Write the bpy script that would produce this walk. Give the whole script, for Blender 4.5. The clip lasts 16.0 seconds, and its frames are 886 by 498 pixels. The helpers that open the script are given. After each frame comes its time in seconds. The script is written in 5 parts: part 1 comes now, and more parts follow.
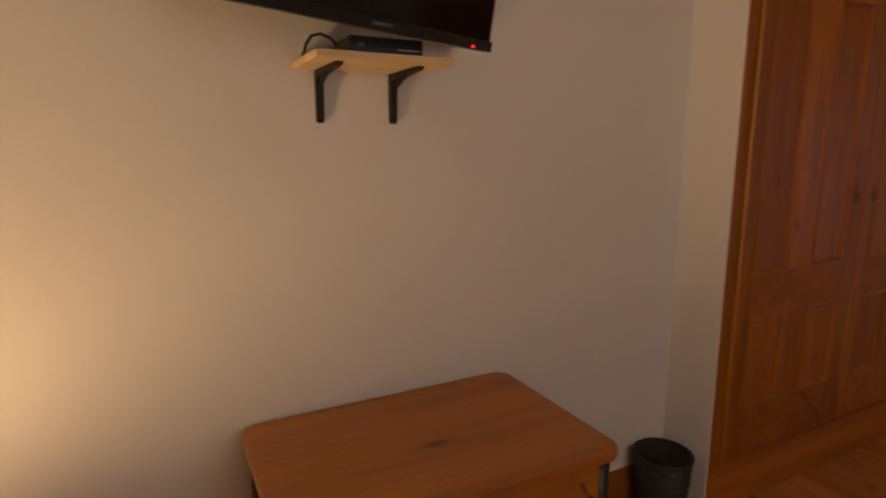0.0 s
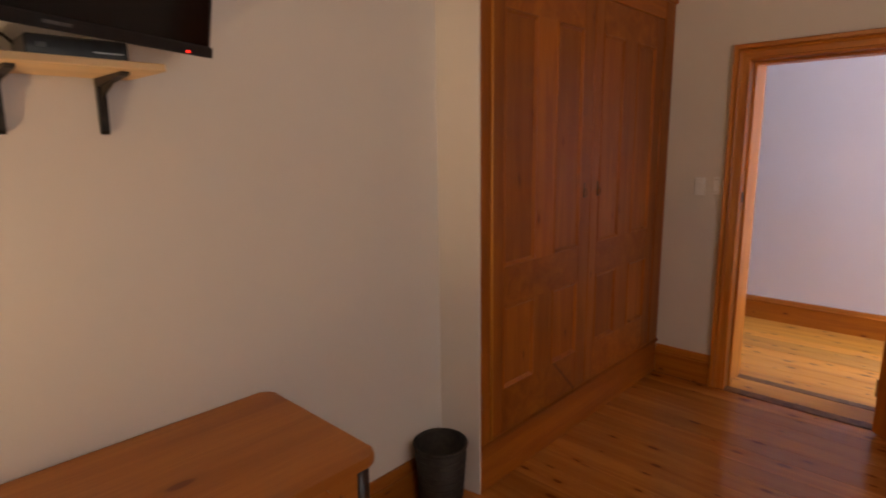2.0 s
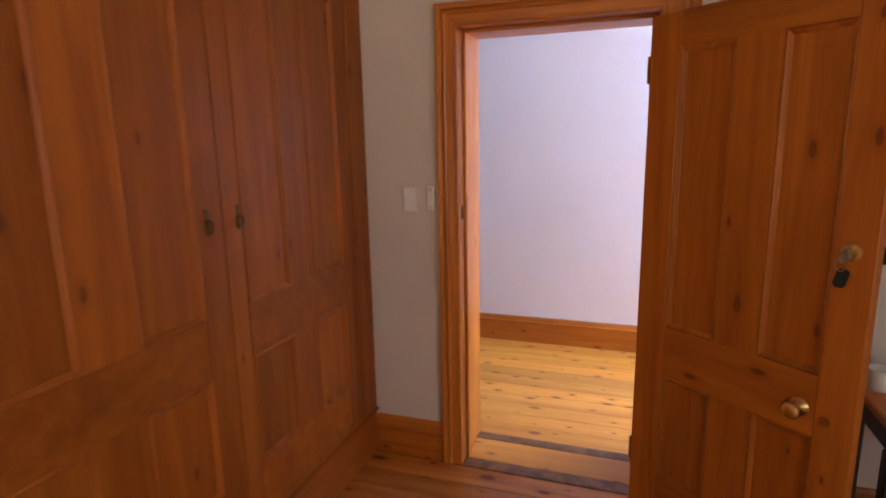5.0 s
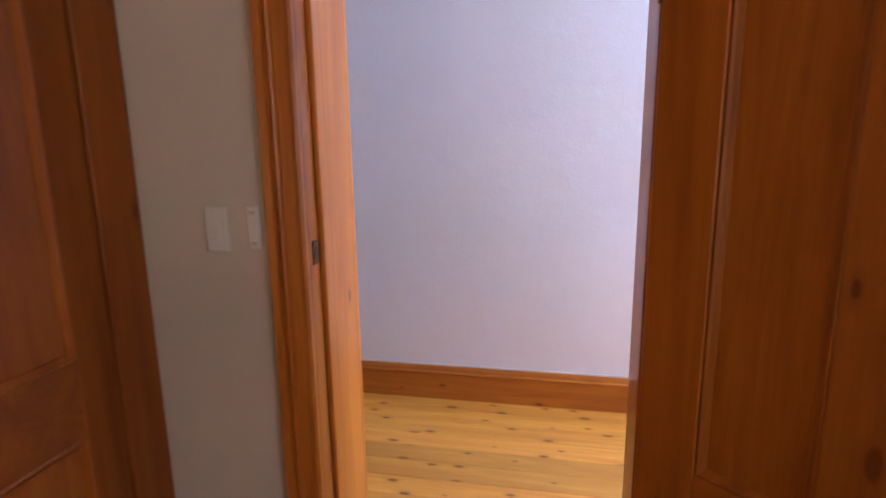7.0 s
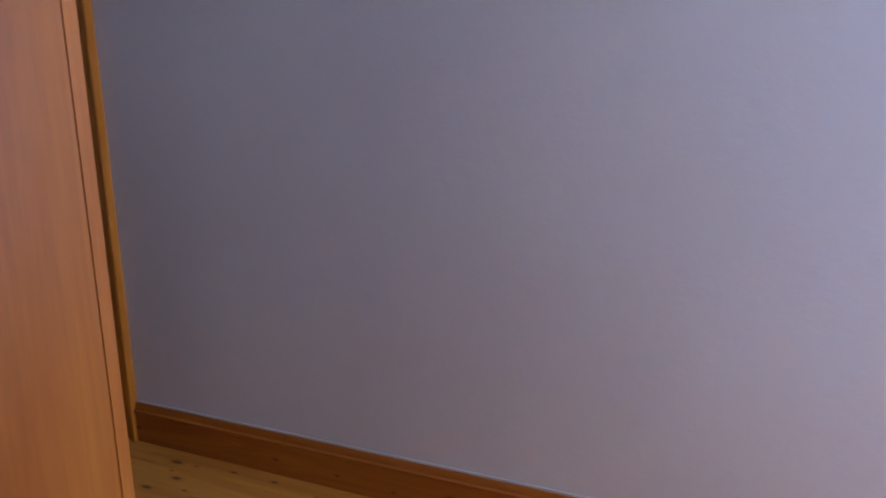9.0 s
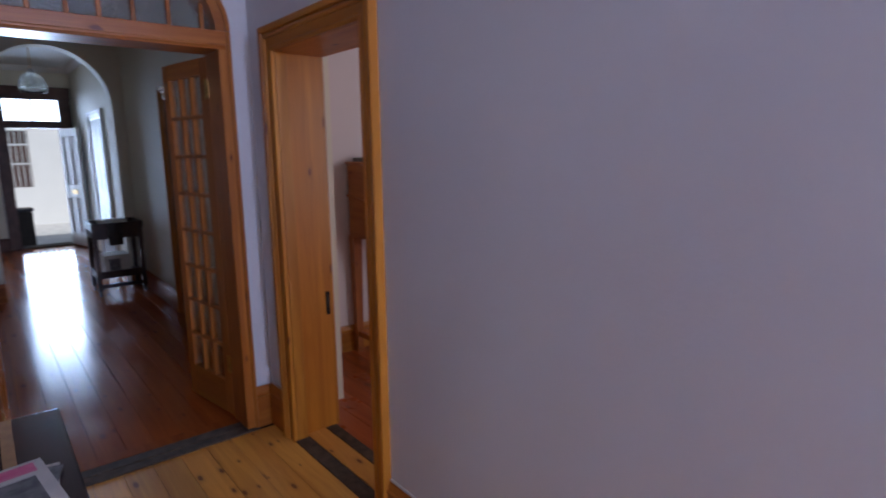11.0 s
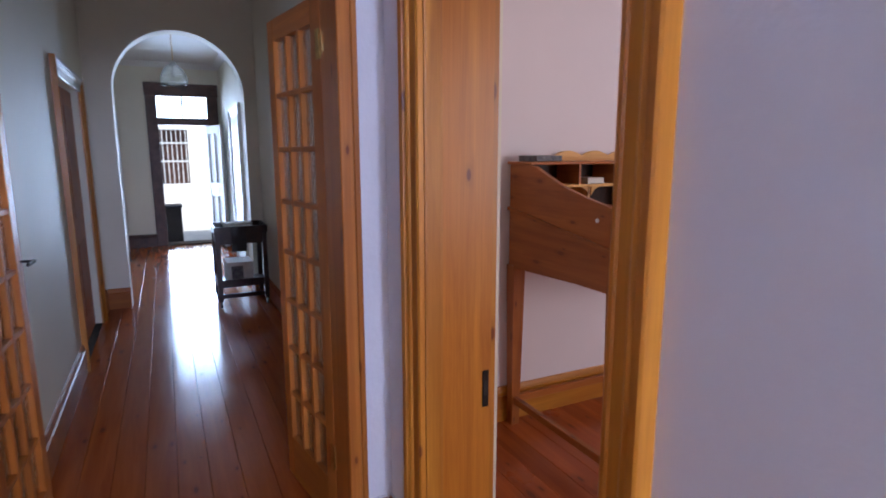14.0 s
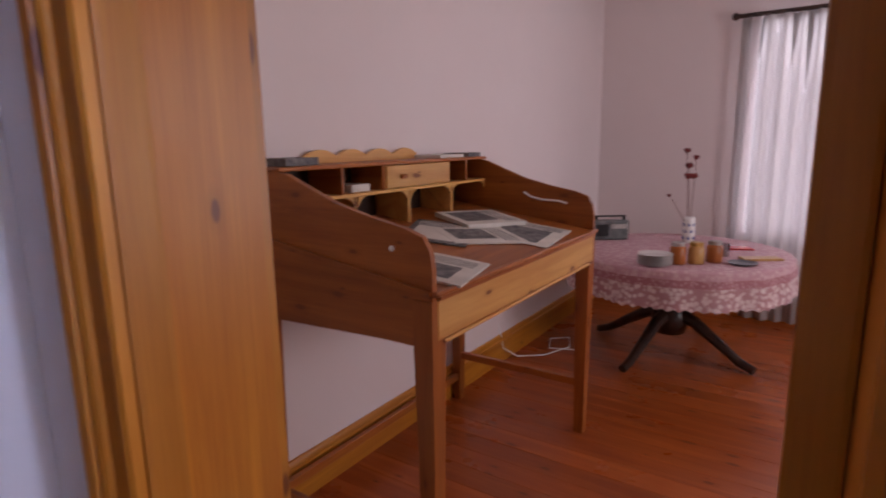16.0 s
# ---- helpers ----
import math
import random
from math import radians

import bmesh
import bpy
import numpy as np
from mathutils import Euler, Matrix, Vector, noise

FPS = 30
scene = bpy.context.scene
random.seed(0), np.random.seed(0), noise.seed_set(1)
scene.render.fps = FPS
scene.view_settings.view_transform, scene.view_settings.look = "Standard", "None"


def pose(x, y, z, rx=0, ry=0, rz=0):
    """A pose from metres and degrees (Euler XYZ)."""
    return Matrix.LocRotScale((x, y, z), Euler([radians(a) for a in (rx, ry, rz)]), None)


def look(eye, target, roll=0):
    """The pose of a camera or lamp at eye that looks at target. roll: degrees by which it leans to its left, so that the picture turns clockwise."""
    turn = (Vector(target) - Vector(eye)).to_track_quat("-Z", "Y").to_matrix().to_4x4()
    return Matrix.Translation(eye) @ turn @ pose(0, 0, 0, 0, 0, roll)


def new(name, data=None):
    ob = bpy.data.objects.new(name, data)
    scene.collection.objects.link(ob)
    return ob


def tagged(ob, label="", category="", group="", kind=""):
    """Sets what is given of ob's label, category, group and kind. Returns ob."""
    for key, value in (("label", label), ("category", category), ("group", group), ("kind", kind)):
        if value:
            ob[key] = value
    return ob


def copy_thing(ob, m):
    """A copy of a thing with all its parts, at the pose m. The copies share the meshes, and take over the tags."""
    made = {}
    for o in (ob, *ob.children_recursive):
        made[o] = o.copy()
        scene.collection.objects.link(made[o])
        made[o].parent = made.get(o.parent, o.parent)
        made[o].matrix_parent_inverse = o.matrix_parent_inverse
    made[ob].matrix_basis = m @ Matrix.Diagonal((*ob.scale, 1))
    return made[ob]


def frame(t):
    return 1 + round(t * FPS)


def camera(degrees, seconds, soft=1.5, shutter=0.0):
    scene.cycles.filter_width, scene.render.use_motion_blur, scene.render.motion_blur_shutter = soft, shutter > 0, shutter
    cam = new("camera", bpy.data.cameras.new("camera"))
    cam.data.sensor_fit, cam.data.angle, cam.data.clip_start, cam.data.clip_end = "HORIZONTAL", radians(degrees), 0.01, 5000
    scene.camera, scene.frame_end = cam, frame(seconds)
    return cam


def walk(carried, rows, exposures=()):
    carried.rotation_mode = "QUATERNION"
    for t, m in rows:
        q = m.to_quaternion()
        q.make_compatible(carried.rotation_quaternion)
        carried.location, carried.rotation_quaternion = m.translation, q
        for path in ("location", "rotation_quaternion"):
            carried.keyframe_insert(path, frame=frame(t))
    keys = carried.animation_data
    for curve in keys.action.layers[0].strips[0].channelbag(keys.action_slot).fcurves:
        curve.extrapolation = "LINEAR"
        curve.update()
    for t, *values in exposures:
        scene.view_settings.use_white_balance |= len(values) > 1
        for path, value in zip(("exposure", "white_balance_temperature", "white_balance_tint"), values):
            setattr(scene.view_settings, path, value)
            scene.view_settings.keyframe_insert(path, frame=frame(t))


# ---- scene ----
cam = camera(76.8, 16.0, 1.8, 0.5)
PATH = [
    (0, (0.229, -0.194, 1.565), (-1.52, 0.705, 1.2), -0.2),
    (0.5, (0.246, -0.159, 1.582), (-1.416, 0.889, 1.209), -0.3),
    (1, (0.268, -0.132, 1.593), (-1.304, 1.046, 1.218), -0.5),
    (1.5, (0.297, -0.087, 1.605), (-1.174, 1.213, 1.222), -0.5),
    (2, (0.322, -0.026, 1.595), (-1.032, 1.398, 1.221), -0.8),
    (2.5, (0.28, 0.075, 1.576), (-0.944, 1.613, 1.203), -0.5),
    (3, (0.267, 0.258, 1.573), (-0.818, 1.897, 1.204), -0.6),
    (3.5, (0.191, 0.417, 1.559), (-0.719, 2.16, 1.194), -0.5),
    (4, (0.156, 0.717, 1.567), (-0.654, 2.508, 1.196), -0.7),
    (4.2, (0.146, 0.837, 1.575), (-0.64, 2.637, 1.203), -0.8),
    (6.3, (-0.104, 2.021, 1.547), (-0.533, 3.932, 1.141), -0.8),
    (6.5, (-0.108, 2.142, 1.527), (-0.524, 4.056, 1.123), -0.7),
    (7, (-0.111, 2.433, 1.525), (-0.507, 4.352, 1.126), -0.9),
    (7.5, (-0.082, 2.757, 1.523), (-0.471, 4.677, 1.121), -0.6),
    (8, (-0.073, 3.059, 1.523), (-0.448, 4.979, 1.108), -0.7),
    (8.2, (-0.075, 3.167, 1.523), (-0.472, 5.082, 1.107), -0.2),
    (10.3, (-0.384, 4.044, 1.566), (-1.65, 5.544, 1.188), -0.9),
    (10.5, (-0.439, 4.119, 1.565), (-1.798, 5.541, 1.201), -0.8),
    (11, (-0.616, 4.269, 1.552), (-2.132, 5.525, 1.199), -0.7),
    (11.5, (-0.784, 4.427, 1.559), (-2.475, 5.438, 1.213), -0.5),
    (12, (-0.922, 4.515, 1.545), (-2.703, 5.358, 1.205), -0.0),
    (12.5, (-1.116, 4.554, 1.545), (-2.91, 5.371, 1.206), 0.1),
    (13, (-1.316, 4.589, 1.517), (-3.106, 5.415, 1.182), 0.0),
    (13.5, (-1.565, 4.687, 1.516), (-3.349, 5.525, 1.178), 0.0),
    (14, (-1.784, 4.764, 1.508), (-3.551, 5.637, 1.17), -0.1),
    (14.5, (-2.016, 4.805, 1.521), (-3.709, 5.813, 1.177), -0.4),
    (15, (-2.193, 4.871, 1.527), (-3.705, 6.129, 1.16), -0.4),
    (15.5, (-2.386, 4.993, 1.535), (-3.722, 6.434, 1.165), -0.7),
    (16, (-2.534, 5.087, 1.54), (-3.634, 6.715, 1.168), -0.9),
]
EXPOSURES = [(0, -0.62, 8000, 10), (0.5, -0.35, 7900, 10), (1, -0.2, 7800, 10), (1.5, -0.12, 7700, 10), (2, -0.25, 7700, 11), (2.5, -0.42, 7600, 12), (3, -0.25, 7500, 12), (3.5, 0.0, 7300, 12), (4.2, 0.32, 6900, 10), (6.3, 0.15, 6500, 7), (7, -0.02, 6300, 6), (7.5, -0.38, 6200, 3), (8.2, -0.88, 6100, 2), (10.3, -1.3, 6000, 10), (11, -0.88, 5900, 9), (11.5, -0.42, 5850, 8), (12, -0.07, 5850, 8), (12.5, -0.02, 5850, 8), (14, 0.08, 5850, 8), (14.6, -0.05, 5850, 9), (15, -0.15, 6000, 10), (15.5, -0.05, 6200, 12), (16, -0.35, 6400, 14)]
walk(cam, [(t, look(eye, target, roll)) for t, eye, target, roll in PATH], EXPOSURES)

# ---- world and light ----
world = bpy.data.worlds.new("world")
scene.world = world
world.use_nodes = True
wn = world.node_tree.nodes
sky = wn.new("ShaderNodeTexSky")
sky.sky_type, sky.sun_disc = "NISHITA", False
sky.sun_elevation, sky.sun_rotation = radians(47), radians(124)
world.node_tree.links.new(sky.outputs[0], wn["Background"].inputs[0])
wn["Background"].inputs[1].default_value = 0.15


def lamp_area(name, eye, target, w, h, watts, colour, spread=180):
    data = bpy.data.lights.new(name, "AREA")
    data.shape, data.size, data.size_y, data.energy, data.color = "RECTANGLE", w, h, watts, colour
    data.spread = radians(spread)
    ob = new(name, data)
    ob.matrix_world = look(eye, target)
    return ob


sun = new("sun", bpy.data.lights.new("sun", "SUN"))
sun.data.energy, sun.data.angle, sun.data.color = 5.0, radians(0.5), (1.0, 0.95, 0.88)
sun.matrix_world = look((14, -9.33, 18), (0, 0, 0))
# daylight in the openings: hall end window, dining window, front door, added bedroom window
lamp_area("hall_window_daylight", (3.58, 5.04, 2.00), (-3, 4.55, 1.5), 0.66, 1.6, 172, (0.61, 0.67, 1.0))
lamp_area("dining_window_daylight", (-2.3, 10.38, 1.5), (-2.6, 6, 1.2), 1.5, 1.9, 45, (0.95, 0.9, 1.0))
# added light for the dining room, in an unseen side window
lamp_area("dining_side_window_daylight", (0.35, 8.2, 1.6), (-4, 7.4, 1.0), 1.2, 1.5, 56, (0.95, 0.86, 0.88))
lamp_area("front_door_daylight", (-12.2, 5.105, 1.3), (-6, 5.0, 1.2), 0.74, 2.3, 36, (0.60, 0.74, 1.0), 70)
# added light for the bedroom, in an unseen window
lamp_area("bedroom_window_daylight", (2.38, 0.6, 1.65), (-1, 1.7, 1.7), 1.1, 1.3, 17, (0.92, 0.90, 1.0))
# unseen lamp, added for the warm low light on the TV wall
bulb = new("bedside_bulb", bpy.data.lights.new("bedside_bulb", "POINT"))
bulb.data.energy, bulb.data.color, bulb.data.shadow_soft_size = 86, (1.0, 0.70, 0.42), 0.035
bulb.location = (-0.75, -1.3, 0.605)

# ---- materials ----
def base(name, rough=0.6, metal=0.0, colour=None):
    m = bpy.data.materials.new(name)
    m.use_nodes = True
    b = m.node_tree.nodes["Principled BSDF"]
    b.inputs["Roughness"].default_value = rough
    b.inputs["Metallic"].default_value = metal
    if colour:
        b.inputs["Base Color"].default_value = (*colour, 1)
    return m, m.node_tree.nodes, m.node_tree.links, b


def ramp_node(n, stops):
    r = n.new("ShaderNodeValToRGB")
    e = r.color_ramp.elements
    e[0].position, e[0].color = stops[0][0], (*stops[0][1], 1)
    e[1].position, e[1].color = stops[-1][0], (*stops[-1][1], 1)
    for p, c in stops[1:-1]:
        e.new(p).color = (*c, 1)
    return r


def coords(n, l, scale, shift=True):
    tc = n.new("ShaderNodeTexCoord")
    mp = n.new("ShaderNodeMapping")
    mp.inputs["Scale"].default_value = scale
    src = tc.outputs["Object"]
    if shift:
        oi = n.new("ShaderNodeObjectInfo")
        add = n.new("ShaderNodeVectorMath")
        add.operation = "MULTIPLY_ADD"
        add.inputs[0].default_value = (0, 0, 0)
        comb = n.new("ShaderNodeCombineXYZ")
        for i, k in enumerate((23.0, 41.0, 17.0)):
            mul = n.new("ShaderNodeMath")
            mul.operation = "MULTIPLY"
            mul.inputs[1].default_value = k
            l.new(oi.outputs["Random"], mul.inputs[0])
            l.new(mul.outputs[0], comb.inputs[i])
        add.operation = "ADD"
        l.new(src, add.inputs[0])
        l.new(comb.outputs[0], add.inputs[1])
        src = add.outputs[0]
    l.new(src, mp.inputs["Vector"])
    return mp.outputs[0]


def noise_node(n, l, vec, scale, detail=4.0, rough=0.55, distort=0.0):
    t = n.new("ShaderNodeTexNoise")
    t.inputs["Scale"].default_value, t.inputs["Detail"].default_value = scale, detail
    t.inputs["Roughness"].default_value, t.inputs["Distortion"].default_value = rough, distort
    l.new(vec, t.inputs["Vector"])
    return t.outputs["Fac"]


def math_node(n, l, op, a, b):
    t = n.new("ShaderNodeMath")
    t.operation = op
    for i, v in enumerate((a, b)):
        if isinstance(v, (int, float)):
            t.inputs[i].default_value = v
        else:
            l.new(v, t.inputs[i])
    return t.outputs[0]


def mix_node(n, l, fac, a, b, kind="MIX"):
    t = n.new("ShaderNodeMix")
    t.data_type, t.blend_type = "RGBA", kind
    for i, v in ((0, fac), (6, a), (7, b)):
        if isinstance(v, (int, float)):
            t.inputs[i].default_value = v
        elif isinstance(v, tuple):
            t.inputs[i].default_value = (*v, 1)
        else:
            l.new(v, t.inputs[i])
    return t.outputs[2]


def bump_node(n, l, b, height, strength, dist):
    t = n.new("ShaderNodeBump")
    t.inputs["Strength"].default_value, t.inputs["Distance"].default_value = strength, dist
    l.new(height, t.inputs["Height"])
    l.new(t.outputs[0], b.inputs["Normal"])


def along(axis, a, c):
    return tuple(a if i == "xyz".index(axis) else c for i in range(3))


def pine(name, axis, dark, light, rough=0.32, knots=0.55, size=1.0, vary=0.35, spec=0.5):
    """Varnished pine with grain along one axis, and scattered dark knots."""
    m, n, l, b = base(name, rough)
    b.inputs["Specular IOR Level"].default_value = spec
    big = noise_node(n, l, coords(n, l, along(axis, 0.9 / size, 13 / size)), 1.0, 5, 0.6, 0.8)
    fine = noise_node(n, l, coords(n, l, along(axis, 5, 170)), 1.0, 3, 0.6, 0.2)
    grain = math_node(n, l, "ADD", math_node(n, l, "MULTIPLY", big, 0.78), math_node(n, l, "MULTIPLY", fine, 0.22))
    r = ramp_node(n, [(0.34, dark), (0.5, tuple((p + q) / 2 for p, q in zip(dark, light))), (0.64, light)])
    l.new(grain, r.inputs[0])
    col = r.outputs[0]
    oi = n.new("ShaderNodeObjectInfo")
    tone = math_node(n, l, "ADD", math_node(n, l, "MULTIPLY", oi.outputs["Random"], vary), 1.0 - vary / 2)
    col = mix_node(n, l, 1.0, col, tone, "MULTIPLY")
    v = n.new("ShaderNodeTexVoronoi")
    v.voronoi_dimensions = "2D"
    v.inputs["Scale"].default_value = 1.0
    sp = n.new("ShaderNodeSeparateXYZ")
    l.new(coords(n, l, (1, 1, 1)), sp.inputs[0])
    run, c1, c2 = (sp.outputs[axis.upper()], *(sp.outputs[a] for a in "XYZ" if a != axis.upper()))
    flat = n.new("ShaderNodeCombineXYZ")
    l.new(math_node(n, l, "MULTIPLY", run, 3.7 / size), flat.inputs[0])
    l.new(math_node(n, l, "MULTIPLY", math_node(n, l, "ADD", c1, c2), 9.5 / size), flat.inputs[1])
    l.new(flat.outputs[0], v.inputs["Vector"])
    spot = ramp_node(n, [(0.06, (1, 1, 1)), (0.10, (0, 0, 0))])
    sep = n.new("ShaderNodeSeparateColor")
    l.new(v.outputs["Color"], sep.inputs[0])
    sized = math_node(n, l, "DIVIDE", v.outputs["Distance"], math_node(n, l, "ADD", math_node(n, l, "MULTIPLY", sep.outputs[1], 1.1), 0.35))
    rag = math_node(n, l, "ADD", sized, math_node(n, l, "MULTIPLY", math_node(n, l, "SUBTRACT", big, 0.5), 0.10))
    l.new(rag, spot.inputs[0])
    there = math_node(n, l, "GREATER_THAN", sep.outputs[0], 1.0 - knots)
    mask = math_node(n, l, "MULTIPLY", spot.outputs[0], there)
    halo = ramp_node(n, [(0.07, (1, 1, 1)), (0.22, (0, 0, 0))])
    l.new(rag, halo.inputs[0])
    col = mix_node(n, l, math_node(n, l, "MULTIPLY", math_node(n, l, "MULTIPLY", halo.outputs[0], there), 0.35), col, tuple(0.6 * c for c in dark))
    col = mix_node(n, l, math_node(n, l, "MULTIPLY", mask, 0.88), col, (0.17, 0.040, 0.009))
    l.new(col, b.inputs["Base Color"])
    worn = noise_node(n, l, coords(n, l, (2.5, 2.5, 2.5)), 1.0, 4)
    l.new(math_node(n, l, "ADD", math_node(n, l, "MULTIPLY", worn, 0.22), rough - 0.11), b.inputs["Roughness"])
    bump_node(n, l, b, grain, 0.12, 0.002)
    return m


def plaster(name, colour, lump=0.5, rough=0.62):
    """Hand-trowelled painted plaster, lumpy at two scales."""
    m, n, l, b = base(name, rough)
    vec = coords(n, l, (1, 1, 1), False)
    wide = noise_node(n, l, vec, 1.3, 3)
    r = ramp_node(n, [(0.3, tuple(c * 0.955 for c in colour)), (0.7, colour)])
    l.new(wide, r.inputs[0])
    l.new(r.outputs[0], b.inputs["Base Color"])
    lumps = noise_node(n, l, vec, 9, 5, 0.55)
    grit = noise_node(n, l, vec, 70, 4, 0.6)
    h = math_node(n, l, "ADD", math_node(n, l, "MULTIPLY", lumps, 0.8), math_node(n, l, "MULTIPLY", grit, 0.2))
    bump_node(n, l, b, h, lump, 0.012)
    return m


def mottled(name, a, c, rough, scale, metal=0.0, bump=0.1):
    m, n, l, b = base(name, rough, metal)
    f = noise_node(n, l, coords(n, l, (1, 1, 1)), scale, 5)
    r = ramp_node(n, [(0.35, a), (0.65, c)])
    l.new(f, r.inputs[0])
    l.new(r.outputs[0], b.inputs["Base Color"])
    bump_node(n, l, b, f, bump, 0.003)
    return m


def glass(name, rough, bumpy, colour=(0.95, 0.97, 0.95)):
    m, n, l, b = base(name, rough, 0.0, colour)
    b.inputs["Transmission Weight"].default_value = 1.0
    b.inputs["IOR"].default_value = 1.45
    if bumpy:
        bump_node(n, l, b, noise_node(n, l, coords(n, l, (1, 1, 1)), 55, 2), bumpy, 0.006)
    return m


WALL_BED = plaster("cream_plaster", (0.75, 0.71, 0.67), 0.15)
WALL_HALL = plaster("white_plaster", (0.80, 0.79, 0.80), 0.34)
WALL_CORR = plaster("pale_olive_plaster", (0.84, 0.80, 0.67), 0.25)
WALL_DINE = plaster("pinkish_plaster", (0.80, 0.72, 0.72), 0.2)
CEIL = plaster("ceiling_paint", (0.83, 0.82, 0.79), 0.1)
PD, PL = (0.43, 0.142, 0.012), (0.64, 0.265, 0.027)
PINE_X, PINE_Y, PINE_Z = (pine("honey_pine_" + a, a, PD, PL, 0.38, 0.16) for a in "xyz")
FREN_X, FREN_Y, FREN_Z = (pine("orange_pine_" + a, a, (0.37, 0.108, 0.015), (0.56, 0.200, 0.030), 0.34, 0.08) for a in "xyz")
LEAF_X, LEAF_Y, LEAF_Z = (pine("red_pine_" + a, a, (0.31, 0.088, 0.011), (0.47, 0.158, 0.020), 0.42, 0.26, vary=0.3, spec=0.35) for a in "xyz")
WD, WL = (0.28, 0.072, 0.009), (0.43, 0.130, 0.016)
WARD_Y, WARD_Z = (pine("amber_pine_" + a, a, WD, WL, 0.46, 0.12, vary=0.32, spec=0.3) for a in "yz")
FLOOR_BED = pine("floor_pine_bedroom", "x", (0.36, 0.115, 0.022), (0.56, 0.22, 0.048), 0.20, 0.55, 1.1)
FLOOR_HALL = pine("floor_pine_hall", "x", (0.59, 0.235, 0.034), (0.81, 0.395, 0.070), 0.34, 0.8, 1.0)
FLOOR_CORR = pine("floor_pine_corridor", "x", (0.30, 0.060, 0.010), (0.44, 0.108, 0.018), 0.16, 0.25, vary=0.18, spec=0.12)
FLOOR_DINE = pine("floor_pine_dining", "x", (0.30, 0.060, 0.012), (0.46, 0.112, 0.022), 0.30, 0.5, spec=0.30)
DESK_X, DESK_Y, DESK_Z = (pine("desk_pine_" + a, a, (0.25, 0.066, 0.011), (0.42, 0.132, 0.022), 0.4, 0.45, 0.8) for a in "xyz")
DESK_PALE = pine("desk_pale_pine", "y", (0.56, 0.26, 0.065), (0.74, 0.42, 0.13), 0.42, 0.4)
TABLE_Y = pine("table_pine", "y", (0.38, 0.115, 0.020), (0.56, 0.205, 0.038), 0.42, 0.1, 1.3)
SHELF_Y = pine("raw_pine_shelf", "y", (0.58, 0.40, 0.22), (0.72, 0.52, 0.30), 0.6, 0.1)
# dark wood; on the desk back board it paints the pigeonhole shade
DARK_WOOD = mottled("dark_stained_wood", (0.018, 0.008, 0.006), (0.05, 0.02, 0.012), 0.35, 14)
FRONT_WOOD = mottled("dark_varnished_door_frame", (0.06, 0.026, 0.02), (0.11, 0.05, 0.036), 0.45, 9)
REDWOOD = mottled("mahogany_veneer", (0.030, 0.010, 0.008), (0.075, 0.022, 0.015), 0.22, 6, bump=0.02)
INLAY = mottled("yellowwood_inlay", (0.42, 0.22, 0.06), (0.55, 0.31, 0.1), 0.3, 20, bump=0.02)
WORN = mottled("worn_brown_threshold", (0.13, 0.065, 0.032), (0.26, 0.13, 0.06), 0.5, 18, bump=0.3)
STRIP = mottled("scuffed_dark_threshold", (0.048, 0.032, 0.022), (0.12, 0.082, 0.054), 0.78, 18, bump=0.3)
UNDER = mottled("dusty_subfloor", (0.02, 0.012, 0.008), (0.04, 0.025, 0.015), 0.9, 8)
BLACK = mottled("black_plastic", (0.006, 0.006, 0.007), (0.014, 0.014, 0.016), 0.35, 40, bump=0.03)
SCREEN = base("dark_screen", 0.12, 0.0, (0.004, 0.004, 0.005))[0]
IRON = mottled("dark_wrought_iron", (0.012, 0.010, 0.009), (0.035, 0.028, 0.022), 0.5, 60, 0.6)
AGED = mottled("aged_brass", (0.09, 0.050, 0.020), (0.20, 0.115, 0.045), 0.4, 50, 0.8)
BRASS = mottled("worn_brass", (0.48, 0.30, 0.09), (0.68, 0.46, 0.17), 0.3, 50, 1.0)
STEEL = mottled("dull_steel", (0.35, 0.34, 0.33), (0.55, 0.54, 0.52), 0.38, 40, 1.0)
WHITE = mottled("white_plastic", (0.82, 0.82, 0.83), (0.88, 0.88, 0.89), 0.4, 12, bump=0.02)
PAINTED = mottled("white_gloss_paint", (0.62, 0.62, 0.63), (0.74, 0.74, 0.75), 0.35, 5, bump=0.05)
RED = mottled("red_enamel", (0.42, 0.008, 0.010), (0.55, 0.014, 0.016), 0.25, 7, bump=0.02)
YELLOW = base("yellow_tag", 0.6, 0.0, (0.75, 0.6, 0.08))[0]
PAPER = mottled("paper", (0.62, 0.59, 0.54), (0.74, 0.71, 0.66), 0.7, 10, bump=0.05)
INK = mottled("printed_grey", (0.06, 0.06, 0.07), (0.22, 0.21, 0.21), 0.6, 30, bump=0.0)
PINK = mottled("pink_print", (0.65, 0.06, 0.20), (0.75, 0.16, 0.30), 0.5, 20, bump=0.0)
CLAY = mottled("fired_clay", (0.13, 0.075, 0.045), (0.24, 0.15, 0.09), 0.75, 22, bump=0.4)
WIRE = mottled("dark_basket_weave", (0.008, 0.006, 0.005), (0.03, 0.024, 0.018), 0.6, 40, bump=0.3)
CERAMIC = mottled("white_ceramic", (0.72, 0.71, 0.69), (0.80, 0.79, 0.77), 0.2, 8, bump=0.02)
PANE = glass("textured_glass", 0.12, 0.9)
CLEAR = glass("clear_glass", 0.02, 0.0)
AMBER = glass("jar_preserve", 0.1, 0.0, (0.5, 0.22, 0.05))
FABRIC = mottled("white_curtain_fabric", (0.70, 0.68, 0.68), (0.80, 0.78, 0.78), 0.85, 30, bump=0.15)
